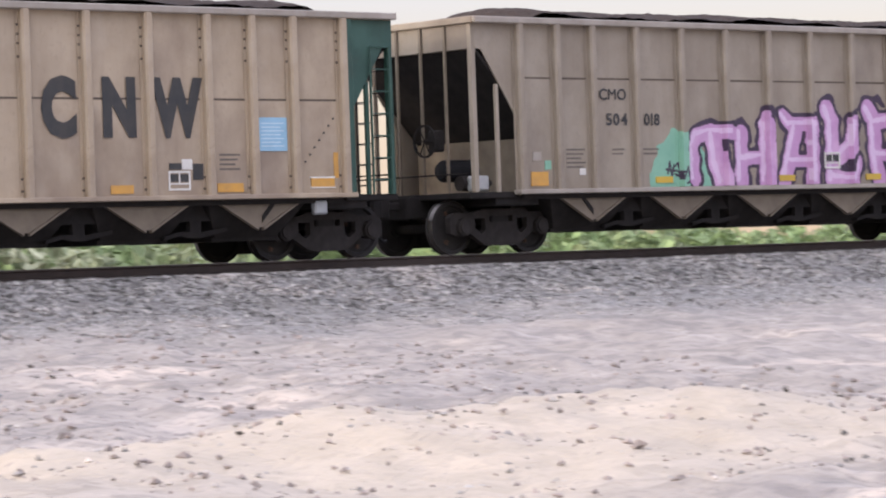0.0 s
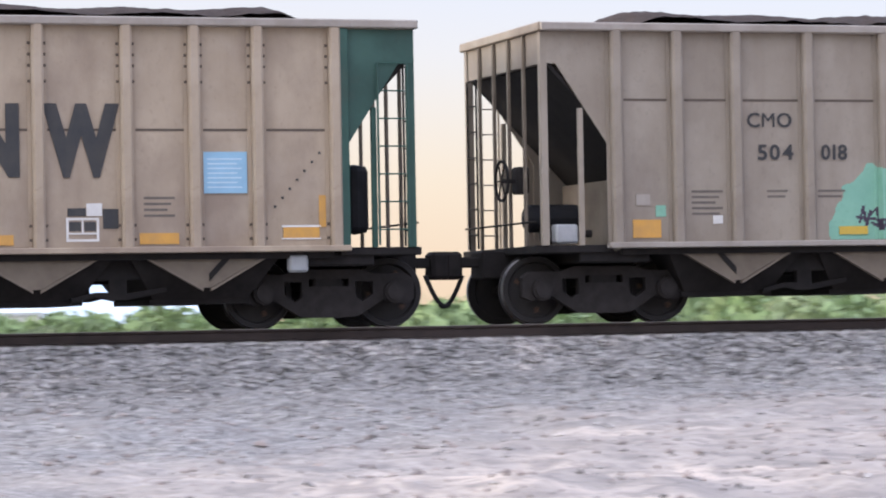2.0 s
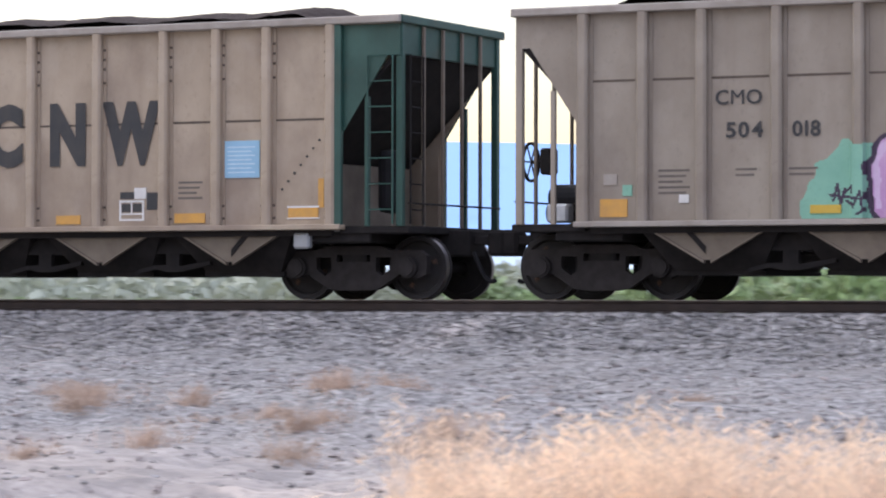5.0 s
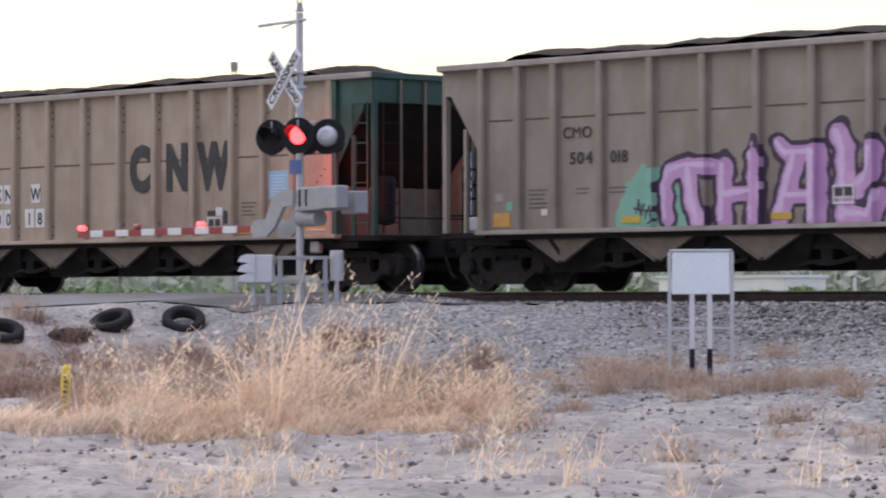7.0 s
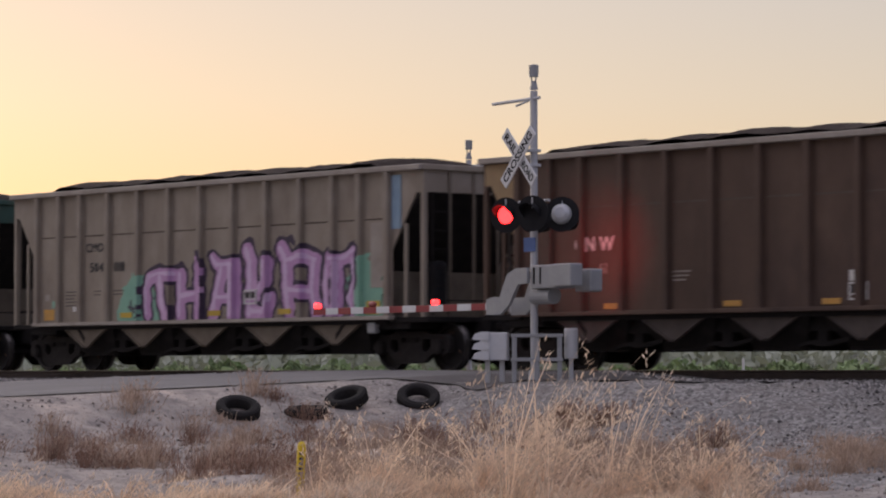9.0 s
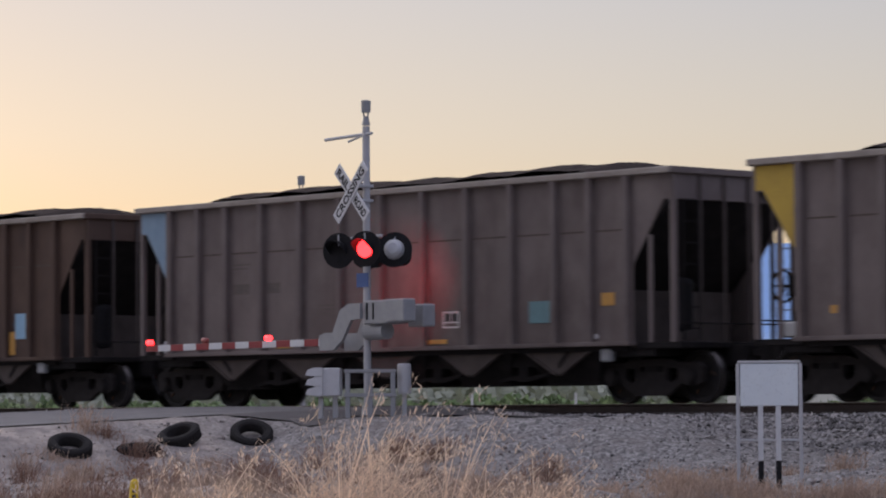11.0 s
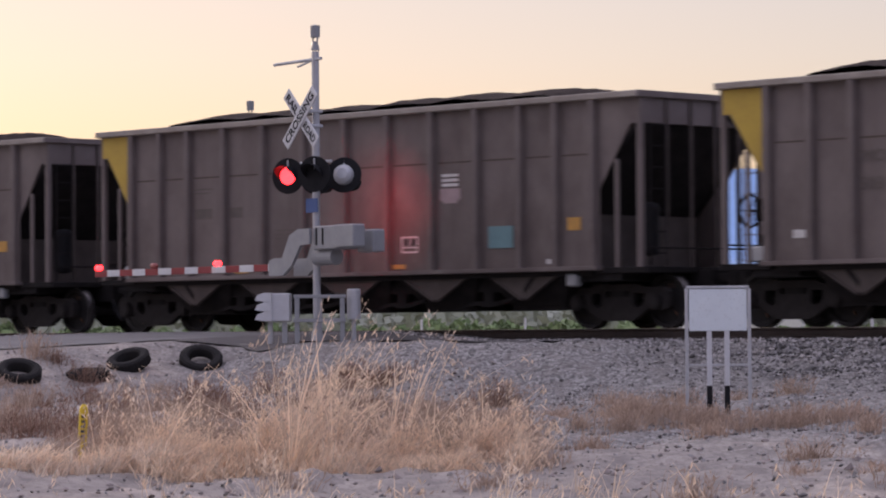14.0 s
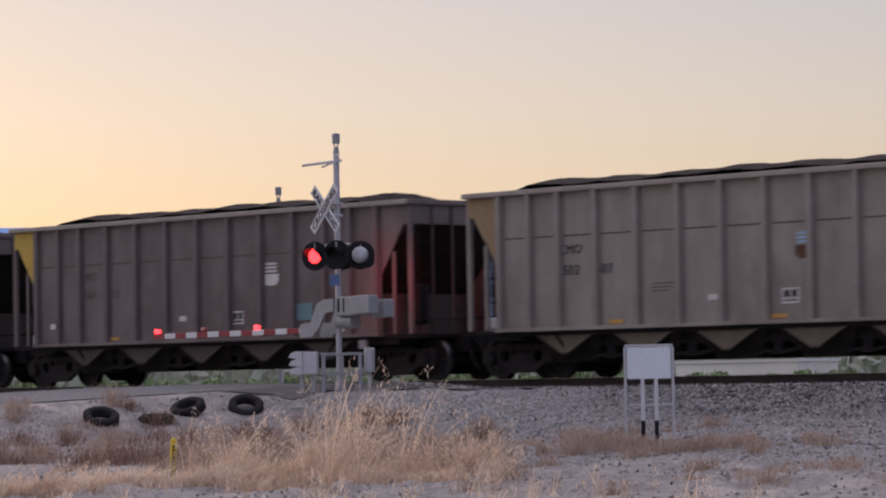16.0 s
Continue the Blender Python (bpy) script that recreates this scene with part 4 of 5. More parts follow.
CRESTS = [([(0.40, 2.45), (0.52, 2.36)], 0.06), ([(1.58, 2.60), (1.84, 2.52)], 0.06), ([(2.74, 2.62), (3.05, 2.66), (3.22, 2.52)], 0.07), ([(-0.12, 2.40), (-0.02, 2.46)], 0.05)]
TAG = [[(-2.64, 1.30), (-2.58, 1.52), (-2.54, 1.24), (-2.48, 1.46)], [(-2.48, 1.40), (-2.38, 1.50), (-2.36, 1.24), (-2.46, 1.30)], [(-2.34, 1.20), (-2.24, 1.42), (-2.20, 1.16), (-2.28, 1.12)], [(-2.68, 1.38), (-2.26, 1.32)]]


def graffiti(car):
    step = 0.02
    xs, zs = np.arange(-3.1, 6.1, step), np.arange(1.07, 2.76, step)
    X, Z = np.meshgrid(xs + step / 2, zs + step / 2)
    near = np.full(X.shape, 9.0)
    shine = np.full(X.shape, 9.0)
    for pts, r in STROKES:
        for (ax, az), (bx, bz) in zip(pts, pts[1:]):
            for field, dx, dz, rr in ((near, 0, 0, r), (shine, -0.075, 0.03, r * 0.32)):
                px, pz, ex, ez = X - ax - dx, Z - az - dz, bx - ax, bz - az
                t = np.clip((px * ex + pz * ez) / (ex * ex + ez * ez), 0, 1)
                np.minimum(field, np.hypot(px - t * ex, pz - t * ez) - rr, out=field)
    wob = 0.02 * np.sin(X * 9 + 3 * np.sin(Z * 7)) + 0.015 * np.sin(Z * 17 + X * 5)
    kind = np.full(X.shape, -1)
    green = (np.hypot((X + 2.25) / 0.85, (Z - 1.05) / 1.0) + wob * 3 < 1) | (np.hypot((X - 5.45) / 0.65, (Z - 1.5) / 0.75) + wob * 3 < 1)
    kind[green] = 3
    kind[near + wob < 0.085] = 1
    for pts, r in CRESTS:
        for (ax, az), (bx, bz) in zip(pts, pts[1:]):
            t = np.clip(((X - ax) * (bx - ax) + (Z - az) * (bz - az)) / ((bx - ax) ** 2 + (bz - az) ** 2), 0, 1)
            kind[np.hypot(X - ax - t * (bx - ax), Z - az - t * (bz - az)) + wob < r] = 1
    kind[near + wob * 0.6 < 0.0] = 0
    kind[(shine + wob * 0.4 < 0.0) & (kind == 0)] = 2
    for pts in TAG:
        for (ax, az), (bx, bz) in zip(pts, pts[1:]):
            t = np.clip(((X - ax) * (bx - ax) + (Z - az) * (bz - az)) / ((bx - ax) ** 2 + (bz - az) ** 2), 0, 1)
            kind[np.hypot(X - ax - t * (bx - ax), Z - az - t * (bz - az)) < 0.019] = 1
    # depth follows sheet, flange and rib
    off = np.min([np.abs(X - s * r) for r in RIBS for s in (-1, 1)], axis=0)
    base = -HALF - 0.012
    depth_at = lambda x: base - (0.123 if min(abs(x - s * r) for r in RIBS for s in (-1, 1)) < 0.078 else 0.012 if min(abs(x - s * r) for r in RIBS for s in (-1, 1)) < 0.13 else 0.0)
    edge_y = [min(depth_at(x - 0.004), depth_at(x + 0.004)) for x in np.append(xs, xs[-1] + step)]
    bm_v, bm_f, mats, ids = [], [], [], {}

    def vert(i, j):
        k = (i, j)
        if k not in ids:
            ids[k] = len(bm_v)
            bm_v.append((xs[0] + j * step, edge_y[j], zs[0] + i * step))
        return ids[k]

    for i, j in zip(*np.nonzero(kind >= 0)):
        bm_f.append((vert(i, j), vert(i, j + 1), vert(i + 1, j + 1), vert(i + 1, j)))
        mats.append(int(kind[i, j]))
    me = bpy.data.meshes.new("graffiti")
    me.from_pydata(bm_v, [], bm_f)
    for name in ("pinkish", "violet", "pink_light", "mint"):
        me.materials.append(M[name])
    me.polygons.foreach_set("material_index", mats)
    part("graffiti", me, None, car, "pink bubble-letter graffiti with dark outlines and mint cloud")


CARS = []


def build_train():
    specs = [
        (-1, "tan", "", "", "loaded tan coal hopper car with ribbed sides"),
        (0, "tan", "green", "", "tan coal hopper car with big black letters and dark green end"),
        (1, "tan_grey", "", "", "tan-grey coal hopper car with pink graffiti"),
        (2, "brown", "", "amber_dull", "dark rusty-brown coal hopper car with white lettering"),
        (3, "taupe", "", "blue_pale", "taupe coal hopper car with pale blue corner panel"),
        (4, "taupe", "", "yellow", "dusty taupe coal hopper car with yellow corner and white shield"),
        (5, "taupe", "", "yellow", "taupe coal hopper car with yellow corner and pink-worn shield"),
        (6, "taupe", "", "yellow", "dusty taupe coal hopper car with yellow corner and faint lettering"),
        (7, "pale", "", "amber_dull", "pale grey coal hopper car with amber corner panel"),
        (8, "taupe", "", "yellow", "dusty taupe coal hopper car with yellow corner"),
    ]
    for k, paint, ends, corner, label in specs:
        car, sets = hopper_car(k, paint, label, ends, corner)
        load = tagged(new("coal_load", coal_heap(k + 7)), "heap of black coal filling the open car", "coal", "coal loads of the train")
        CARS.append((k, car, load, sets))
    by = {k: car for k, car, _, _ in CARS}
    # car 0: black initials, placards and patches
    c = by[0]
    for ch, x, w in (("C", 0.28, 0.64), ("N", 1.40, 0.62), ("W", 2.31, 0.99)):
        me = letters(ch, 0.85, "black_paint", 0.068)
        width = max(v.co.x for v in me.vertices)
        part("letter", me, None, c, "black painted capital letter", at=Matrix.Translation((x, -HALF - 0.024, 2.02)) @ Matrix.Diagonal((w / width, 1, 1, 1)))
    plate(c, "placard", 4.38, 4.95, 1.74, 2.27, "notice", "light blue printed placard", 0.016)
    for i in range(7):
        plate(c, "print_line", 4.43, 4.88 - 0.06 * (i % 2), 1.81 + i * 0.06, 1.825 + i * 0.06, "notice_line", depth=0.019)
    test_frame(c, 2.6, 1.14)
    plate(c, "label", 2.86, 3.06, 1.46, 1.62, "white_paint", "white label")
    plate(c, "label", 3.07, 3.27, 1.30, 1.55, "black_paint", "black label")
    plate(c, "label", 2.62, 2.85, 1.46, 1.56, "black_paint", "black label")
    for x0, x1, z0, z1 in ((5.42, 5.90, 1.16, 1.30), (5.90, 5.99, 1.30, 1.71), (1.51, 1.93, 1.10, 1.23), (3.54, 4.05, 1.10, 1.24)):
        plate(c, "patch", x0, x1, z0, z1, "amber", "worn amber paint patch")
    plate(c, "patch_edge", 5.40, 5.92, 1.145, 1.162, "white_paint")
    plate(c, "patch_edge", 5.40, 5.92, 1.30, 1.325, "white_paint")
    for i in range(7):
        plate(c, "bolt", 5.3 + i * 0.1, 5.33 + i * 0.1, 1.55 + i * 0.115, 1.58 + i * 0.115, "black_paint")
    for ch, x, z in (("C", -3.98, 1.88), ("N", -3.63, 1.88), ("W", -2.72, 1.88), ("0", -3.96, 1.38), ("0", -3.63, 1.38), ("1", -2.93, 1.38), ("8", -2.58, 1.38)):
        plate(c, "number_block", x - 0.15, x + 0.15, z - 0.05, z + 0.33, "white_paint", "white stencil block", 0.012)
        me = letters(ch, 0.25, "black_paint", 0.006, 0.9)
        part("mark", me, None, c, "dark stencilled mark", at=Matrix.Translation((x - 0.5 * max(v.co.x for v in me.vertices), -HALF - 0.026, z + 0.01)))
    small_print(c, 3.6, 1.7, 0.4, 4)
    # car 1: initials, number, graffiti
    c = by[1]
    word(c, "letter", "CMO", -4.28, 2.60, 0.20, "black_paint", 0.004, 1.05, "black stencilled initials")
    word(c, "numeral", "504", -4.13, 2.16, 0.21, "black_paint", 0.006, 1.1, "black stencilled numerals")
    word(c, "numeral", "018", -3.20, 2.16, 0.21, "black_paint", 0.006, 1.0, "black stencilled numerals")
    graffiti(c)
    plate(c, "patch", -5.95, -5.55, 1.12, 1.36, "amber", "worn amber paint patch")
    plate(c, "label", -5.62, -5.48, 1.40, 1.55, "mint", "mint label")
    plate(c, "label", -5.9, -5.7, 1.55, 1.7, "rim")
    plate(c, "label", -4.80, -4.66, 1.30, 1.41, "white_paint", "small white label")
    small_print(c, -5.1, 1.75, 0.45, 5)
    small_print(c, -4.0, 1.75, 0.3, 2)
    small_print(c, -3.25, 1.75, 0.4, 2)
    for x in (-2.95, 0.25, 2.65, 5.5):
        plate(c, "patch", x, x + 0.42, 1.10 if x > 5 else 1.14, 1.25 if x < 5 else 1.36, "yellow", "yellow reflector patch", 0.022)
    plate(c, "label", 5.62, 6.05, 1.62, 2.9, "rim", "pale scuffed sheet")
    test_frame(c, 1.5, 1.36, depth=0.02)
    plate(c, "blue_panel", 6.27, 6.55, 2.75, 3.8, "blue_pale", "pale blue painted panel")
    # car 2
    c = by[2]
    word(c, "letter", "CN", -4.66, 2.16, 0.26, "white_paint", 0.008, 1.0, "white stencilled initials")
    word(c, "letter", "W", -4.02, 2.16, 0.26, "white_paint", 0.008, 1.0, "white stencilled initials")
    word(c, "numeral", "150", -4.80, 1.74, 0.20, "rim", 0.004, 1.0, "worn pale numerals")
    word(c, "numeral", "61", -4.02, 1.74, 0.20, "rim", 0.004, 1.0, "worn pale numerals")
    test_frame(c, 2.0, 1.16)
    plate(c, "label", 2.02, 2.32, 1.48, 1.66, "white_paint", "white label")
    plate(c, "placard", 4.75, 5.30, 1.45, 1.98, "notice", "light blue printed placard", 0.016)
    plate(c, "patch", 4.50, 4.74, 1.12, 1.60, "amber", "worn amber paint patch")
    plate(c, "patch", 3.2, 3.6, 1.10, 1.2, "amber", "worn amber paint patch")
    plate(c, "patch", -5.7, -5.3, 1.25, 1.5, "amber", "worn amber paint patch")
    small_print(c, -2.2, 1.75, 0.5, 3, "rim")
    for x in (-0.9, 1.4, -3.9):
        plate(c, "patch", x, x + 0.42, 1.10, 1.2, "amber", "worn amber paint patch")
    # cars 3 to 8: small patches, labels and shields
    for k, dx in ((3, 0.3), (4, 0.0), (5, 0.15), (6, -0.1), (7, 0.2), (8, 0.05)):
        c = by[k]
        faint = "faint_paint" if k != 7 else "black_paint"
        word(c, "letter", "CMO", -4.48 + 0.1 * dx, 2.58, 0.20, faint, 0.0, 1.05, "worn dark stencilled initials") if k in (6, 7) else small_print(c, -4.4, 2.75, 0.6, 2)
        if k == 6:
            word(c, "numeral", "503", -4.33, 2.14, 0.21, faint, 0.004, 1.0)
            word(c, "numeral", "375", -3.4, 2.14, 0.21, faint, 0.004, 1.0)
        elif k == 7:
            word(c, "numeral", "502", -4.35, 2.14, 0.21, faint, 0.004, 1.0)
            word(c, "numeral", "607", -3.42, 2.14, 0.21, faint, 0.004, 1.0)
        else:
            for x in (-4.3, -3.4):
                plate(c, "number_bar", x, x + 0.5, 2.16, 2.36, faint, depth=0.003)
        if k in (4, 5, 6, 7):
            x = {4: 2.30, 5: 2.45, 6: 2.35, 7: 1.85}[k]
            col = {4: "white_paint", 5: "shield_pink", 6: "white_paint", 7: "rust"}[k]
            part("shield", slab([(x, 2.50), (x, 2.32), (x + 0.10, 2.24), (x + 0.40, 2.24), (x + 0.50, 2.32), (x + 0.50, 2.50)], -HALF - 0.016, -HALF - 0.0085), col, c, "worn plain shield")
            for i in range(3):
                plate(c, "shield_bar", x + 0.05, x + 0.45, 2.54 + i * 0.085, 2.59 + i * 0.085, "white_paint" if k != 7 else "notice", depth=0.005)
        test_frame(c, 1.3 + dx, 1.38)
        plate(c, "label", -0.6 + dx, -0.35 + dx, 1.50, 1.62, "white_paint", "small white label")
        plate(c, "label", -5.6 + dx, -5.4, 1.42, 1.55, "white_paint" if k != 4 else "amber", "small label")
        plate(c, "label", 4.9 + dx, 5.15 + dx, 1.12, 1.2, "white_paint", "small white label")
        plate(c, "patch", 0.9 + dx, 1.4 + dx, 1.1, 1.18, "amber", "worn amber paint patch")
        plate(c, "patch", -3.3 + dx, -2.9 + dx, 1.1, 1.18, "amber", "worn amber paint patch")
        plate(c, "patch", 5.55, 5.85, 1.68, 1.90, "amber", "worn amber paint patch")
        plate(c, "placard", 3.5 + dx, 4.1 + dx, 1.42, 1.80, "teal", "teal printed placard") if k != 7 else None
        small_print(c, -2.1 + dx, 1.9, 0.6, 3)


build_train()

# ---- level crossing ----


FLASHERS = []


def crossing_signal(at, gate=True):
    """Crossing mast: pole, cap, arm, crossed blades, two pairs of flashing lamps, gate machine and arm."""
    s = thing("crossing_signal", at, "silver crossing mast with crossed white blades, lamps and lowered gate", "crossing signal", "crossing signals")
    part("pole", rod((0, 0, 0.0), (0, 0, 5.1), 0.065, 16), "alu", s)
    part("base", lathe([(0, 0), (0.26, 0), (0.26, 0.04), (0.12, 0.08), (0.09, 0.35), (0, 0.35)], 16), "galv", s)
    cap = part("cap", lathe([(0, 5.12), (0.075, 5.12), (0.055, 5.22), (0.045, 5.27), (0, 5.27)], 12), "grey_box", s)
    part("cap_strut", rod((-0.055, 0, 5.26), (-0.07, 0, 5.36), 0.014, 6), "grey_box", s)
    part("cap_strut", rod((0.055, 0, 5.26), (0.07, 0, 5.36), 0.014, 6), "grey_box", s)
    part("cap_light", lathe([(0, 5.34), (0.08, 5.34), (0.085, 5.54), (0, 5.56)], 12), "grey_box", s, "grey cylinder on the mast top")
    arm = part("cross_arm", rod((-1.15, -0.05, 4.95), (0.2, -0.02, 4.97), 0.028, 8), "alu", s)
    part("brace", rod((-0.45, -0.05, 4.87), (-0.05, -0.03, 4.95), 0.02, 6), "alu", s)
    # crossed blades
    for a, words in ((-45, ("RAIL", "ROAD")), (45, ("CROSSING",))):
        blade = part("blade", box(-0.62, 0.62, -0.012, 0.012, -0.115, 0.115, 0.004), "white_box", s, "white reflective crossing blade", at=pose(0, -0.30 - (0.026 if a > 0 else 0), 3.96, 0, -a, 0))
        for w, x in zip(words, (-0.55, 0.15)):
            me = letters(w, 0.14, "black", 0.004, 0.95)
            width = max(v.co.x for v in me.vertices)
            part("lettering", me, None, blade, at=Matrix.Translation((x, -0.016, -0.065)) @ Matrix.Diagonal(((0.42 if len(w) == 4 else 1.10) / width, 1, 1, 1)))
    for z in (3.83, 4.08):
        part("clamp", box(-0.09, 0.09, -0.28, 0.09, z - 0.025, z + 0.025, 0.006), "galv", s)
    # lamps, two to each side
    part("lamp_bar", rod((-0.45, 0, 3.22), (0.45, 0, 3.22), 0.022, 8), "alu", s)
    for y, lens in ((-0.3, "lens"), (0.3, "back_lens")):
        for x in (-0.39, 0.39):
            face = -1 if y < 0 else 1
            lamp = part("lamp", lathe([(0, 0.02), (0.305, 0.02), (0.305, 0.0), (0, 0.0)], 28, "Y"), "black", s, "black lamp disc with hood", at=pose(x, y, 2.99, 0 if face < 0 else 8, 0, 27 if face < 0 else 222))
            part("lamp_hanger", rod((0, 0.0, 0.05), (0, -0.02 + 0.0, 0.27), 0.018, 6), "alu", lamp)
            part("housing", lathe([(0.0, -0.17), (0.09, -0.165), (0.155, -0.11), (0.175, -0.02), (0.175, 0.0)], 20, "Y"), "galv", lamp, "silver domed lamp back")
            lit = part("red_lens", lathe([(0.0, 0.055), (0.07, 0.05), (0.13, 0.035), (0.15, 0.025)], 24, "Y"), lens, lamp, "lit red lens")
            FLASHERS.append((lit, (x < 0) != (y < 0)))
            hood = bmesh.new()
            rows = []
            # rear hoods: unseen long closed tubes, added to narrow the red beam
            for j, d in enumerate((-0.02, -0.14, -0.27) if face < 0 else (-0.02, -0.33, -0.66)):
                spread = (-25 + 30 * j, 205 - 30 * j) if face < 0 else (-90, 270)
                rows.append([hood.verts.new((0.165 * math.cos(math.radians(a)), d, 0.165 * math.sin(math.radians(a)))) for a in np.linspace(*spread, 13)])
            for p, q in zip(rows, rows[1:]):
                for i in range(12):
                    hood.faces.new((p[i], p[i + 1], q[i + 1], q[i]))
            part("hood", hood, "black", lamp)
    part("small_sign", box(-0.17, 0.17, -0.10, -0.085, 2.36, 2.60, 0.004), "sign_blue", s, "small blue notice plate")
    if gate:
        m = part("gate_machine", box(0.20, 0.92, -0.22, 0.22, 1.72, 2.12, 0.02), "grey_box", s, "grey gate machine case")
        for x in (0.30, 0.48):
            part("case_rib", box(x, x + 0.03, -0.235, -0.222, 1.80, 2.08), "black", m)
        part("counterweight", box(1.02, 1.55, -0.36, -0.10, 1.74, 2.12, 0.02), "grey_box", s, "grey counterweight plate")
        part("counterweight", box(1.00, 1.45, 0.12, 0.38, 1.66, 2.04, 0.02), "grey_box", s, "grey counterweight plate")
        part("weight_bar", box(0.92, 1.10, -0.30, 0.30, 1.86, 1.96, 0.01), "grey_box", s)
        part("motor", rod((0.05, -0.02, 1.60), (0.62, -0.02, 1.60), 0.14, 16), "grey_box", s)
        for y in (-0.26, 0.26):
            part("arm_bracket", slab([(-1.02, 1.30), (-1.02, 1.56), (-0.86, 1.60), (-0.62, 1.60), (-0.40, 1.98), (-0.14, 2.08), (0.20, 2.08), (0.20, 1.82), (-0.08, 1.80), (-0.34, 1.46), (-0.60, 1.30)], y - 0.03, y + 0.03), "grey_box", s, "curved steel gate bracket")
        n, x0, length = 14, -0.98, 6.2
        beam = part("gate_arm", box(x0 - length, x0 + 0.1, -0.02, 0.02, 1.43, 1.47), "alu", s, "lowered gate arm with red and white stripes")
        for i in range(n):
            a = x0 - length + i * length / n
            part("stripe", box(a, a + length / n - 0.004, -0.034, 0.034, 1.39, 1.51, 0.004), "red" if i % 2 == 0 else "white_box", beam)
        for i, d in enumerate((0.02, 1.95, 4.05)):
            part("arm_lamp", box(x0 - length + d, x0 - length + d + 0.16, -0.06, 0.06, 1.512, 1.61, 0.03), "lens" if i != 1 else "arm_off", beam, "small red arm lamp")
    return s


M["sign_blue"] = material("blue_notice_plate", (0.05, 0.12, 0.34), (0.045, 0.10, 0.28), 6.0, 0.5)
M["arm_off"] = material("dull_red_lens", (0.40, 0.12, 0.10), (0.32, 0.10, 0.09), 9.0, 0.3)
crossing_signal(pose(-39.71, 36.0, -0.35, 0, 0, -7))
far_mast = crossing_signal(pose(-52.9, 46.0, -0.43, 0, 0, 173), gate=False)
far_mast["label"] = "silver crossing mast beyond the train"


def louvre_case(at):
    s = thing("louvred_case", at, "white louvred equipment case on two legs", "equipment case")
    part("case", box(-0.14, 0.30, -0.18, 0.22, 0.42, 0.90, 0.015), "white_box", s)
    for i in range(3):
        z = 0.43 + i * 0.165
        part("louvre", slab([(-0.29, z + 0.02), (-0.14, z), (0.0, z), (0.0, z + 0.15), (-0.14, z + 0.15), (-0.25, z + 0.11)], -0.24, -0.182), "white_box", s, "sloped white louvre")
    for x in (-0.05, 0.2):
        part("leg", box(x - 0.04, x + 0.04, -0.04, 0.04, 0.0, 0.42), "galv", s)


def guard_frame(at):
    s = thing("guard_frame", at, "grey steel guard frame round the mast", "guard frame")
    for x in (-0.38, 0.0, 0.38):
        part("post", box(x - 0.04, x + 0.04, -0.05, 0.05, 0.0, 0.76, 0.008), "grey_box", s)
    part("rail", box(-0.44, 0.44, -0.055, 0.055, 0.762, 0.82, 0.008), "grey_box", s)
    part("rail", box(-0.44, 0.44, -0.075, -0.052, 0.36, 0.42, 0.004), "grey_box", s)


def steel_drum(at):
    s = thing("steel_cylinder", at, "upright galvanised steel cylinder on a post", "cylinder")
    part("cylinder", lathe([(0, 0.42), (0.115, 0.42), (0.118, 0.90), (0.10, 0.93), (0, 0.93)], 20), "galv", s)
    part("post", rod((0, 0, 0), (0, 0, 0.42), 0.04, 10), "galv", s)


gz = lambda x, y: float(ground_z(x, y))
louvre_case(pose(-40.55, 35.75, gz(-40.55, 35.75) - 0.02, 0, 0, 42))
guard_frame(pose(-39.2, 35.6, gz(-39.2, 35.6) - 0.02, 0, 0, 45))
steel_drum(pose(-38.9, 36.1, gz(-38.9, 36.1) - 0.02))


def panel_sign(at):
    """A blank pale panel in a frame, on two outer legs and two inner posts with dark feet."""
    s = thing("panel_sign", at, "blank pale panel in a grey frame on four thin legs", "sign board")
    part("panel", box(-0.36, 0.36, -0.03, 0.03, 1.02, 1.55, 0.008), "panel", s)
    part("frame_top", box(-0.39, 0.39, -0.04, 0.04, 1.552, 1.585, 0.006), "galv", s)
    for x in (-0.39, 0.39):
        part("leg", box(x - 0.022, x + 0.022, -0.035, 0.035, 0.0, 1.55, 0.005), "galv", s)
    part("cross_rail", box(-0.368, 0.368, 0.0, 0.03, 0.58, 0.61, 0.004), "galv", s)
    for x in (-0.11, 0.11):
        post = part("post", box(x - 0.032, x + 0.032, -0.02, 0.02, 0.34, 1.02, 0.004), "white_box", s, "white post with a black foot")
        part("post_foot", box(x - 0.034, x + 0.034, -0.022, 0.022, 0.0, 0.338, 0.004), "black", post)


panel_sign(pose(-25.72, 30.07, -1.06, 0, 0, 41))


def relay_box(at):
    s = thing("relay_box", at, "grey metal relay box on a pale round post", "relay box")
    part("case", box(-0.235, 0.235, -0.16, 0.16, 1.35, 1.95, 0.02), "grey_box", s)
    part("roof", box(-0.26, 0.26, -0.19, 0.19, 1.952, 1.985, 0.008), "galv", s)
    part("door", box(-0.20, 0.20, -0.176, -0.162, 1.39, 1.91, 0.005), "panel", s)
    part("post", rod((0, 0, 0), (0, 0, 1.35), 0.085, 14), "white_box", s, "pale round post")
    part("conduit", rod((0.18, 0, 0), (0.18, 0, 1.35), 0.03, 8), "galv", s)
    part("conduit", rod((-0.18, 0.05, 0), (-0.18, 0.05, 1.35), 0.022, 8), "galv", s)


relay_box(pose(1.6, 37.6, gz(1.6, 37.6) - 0.03))


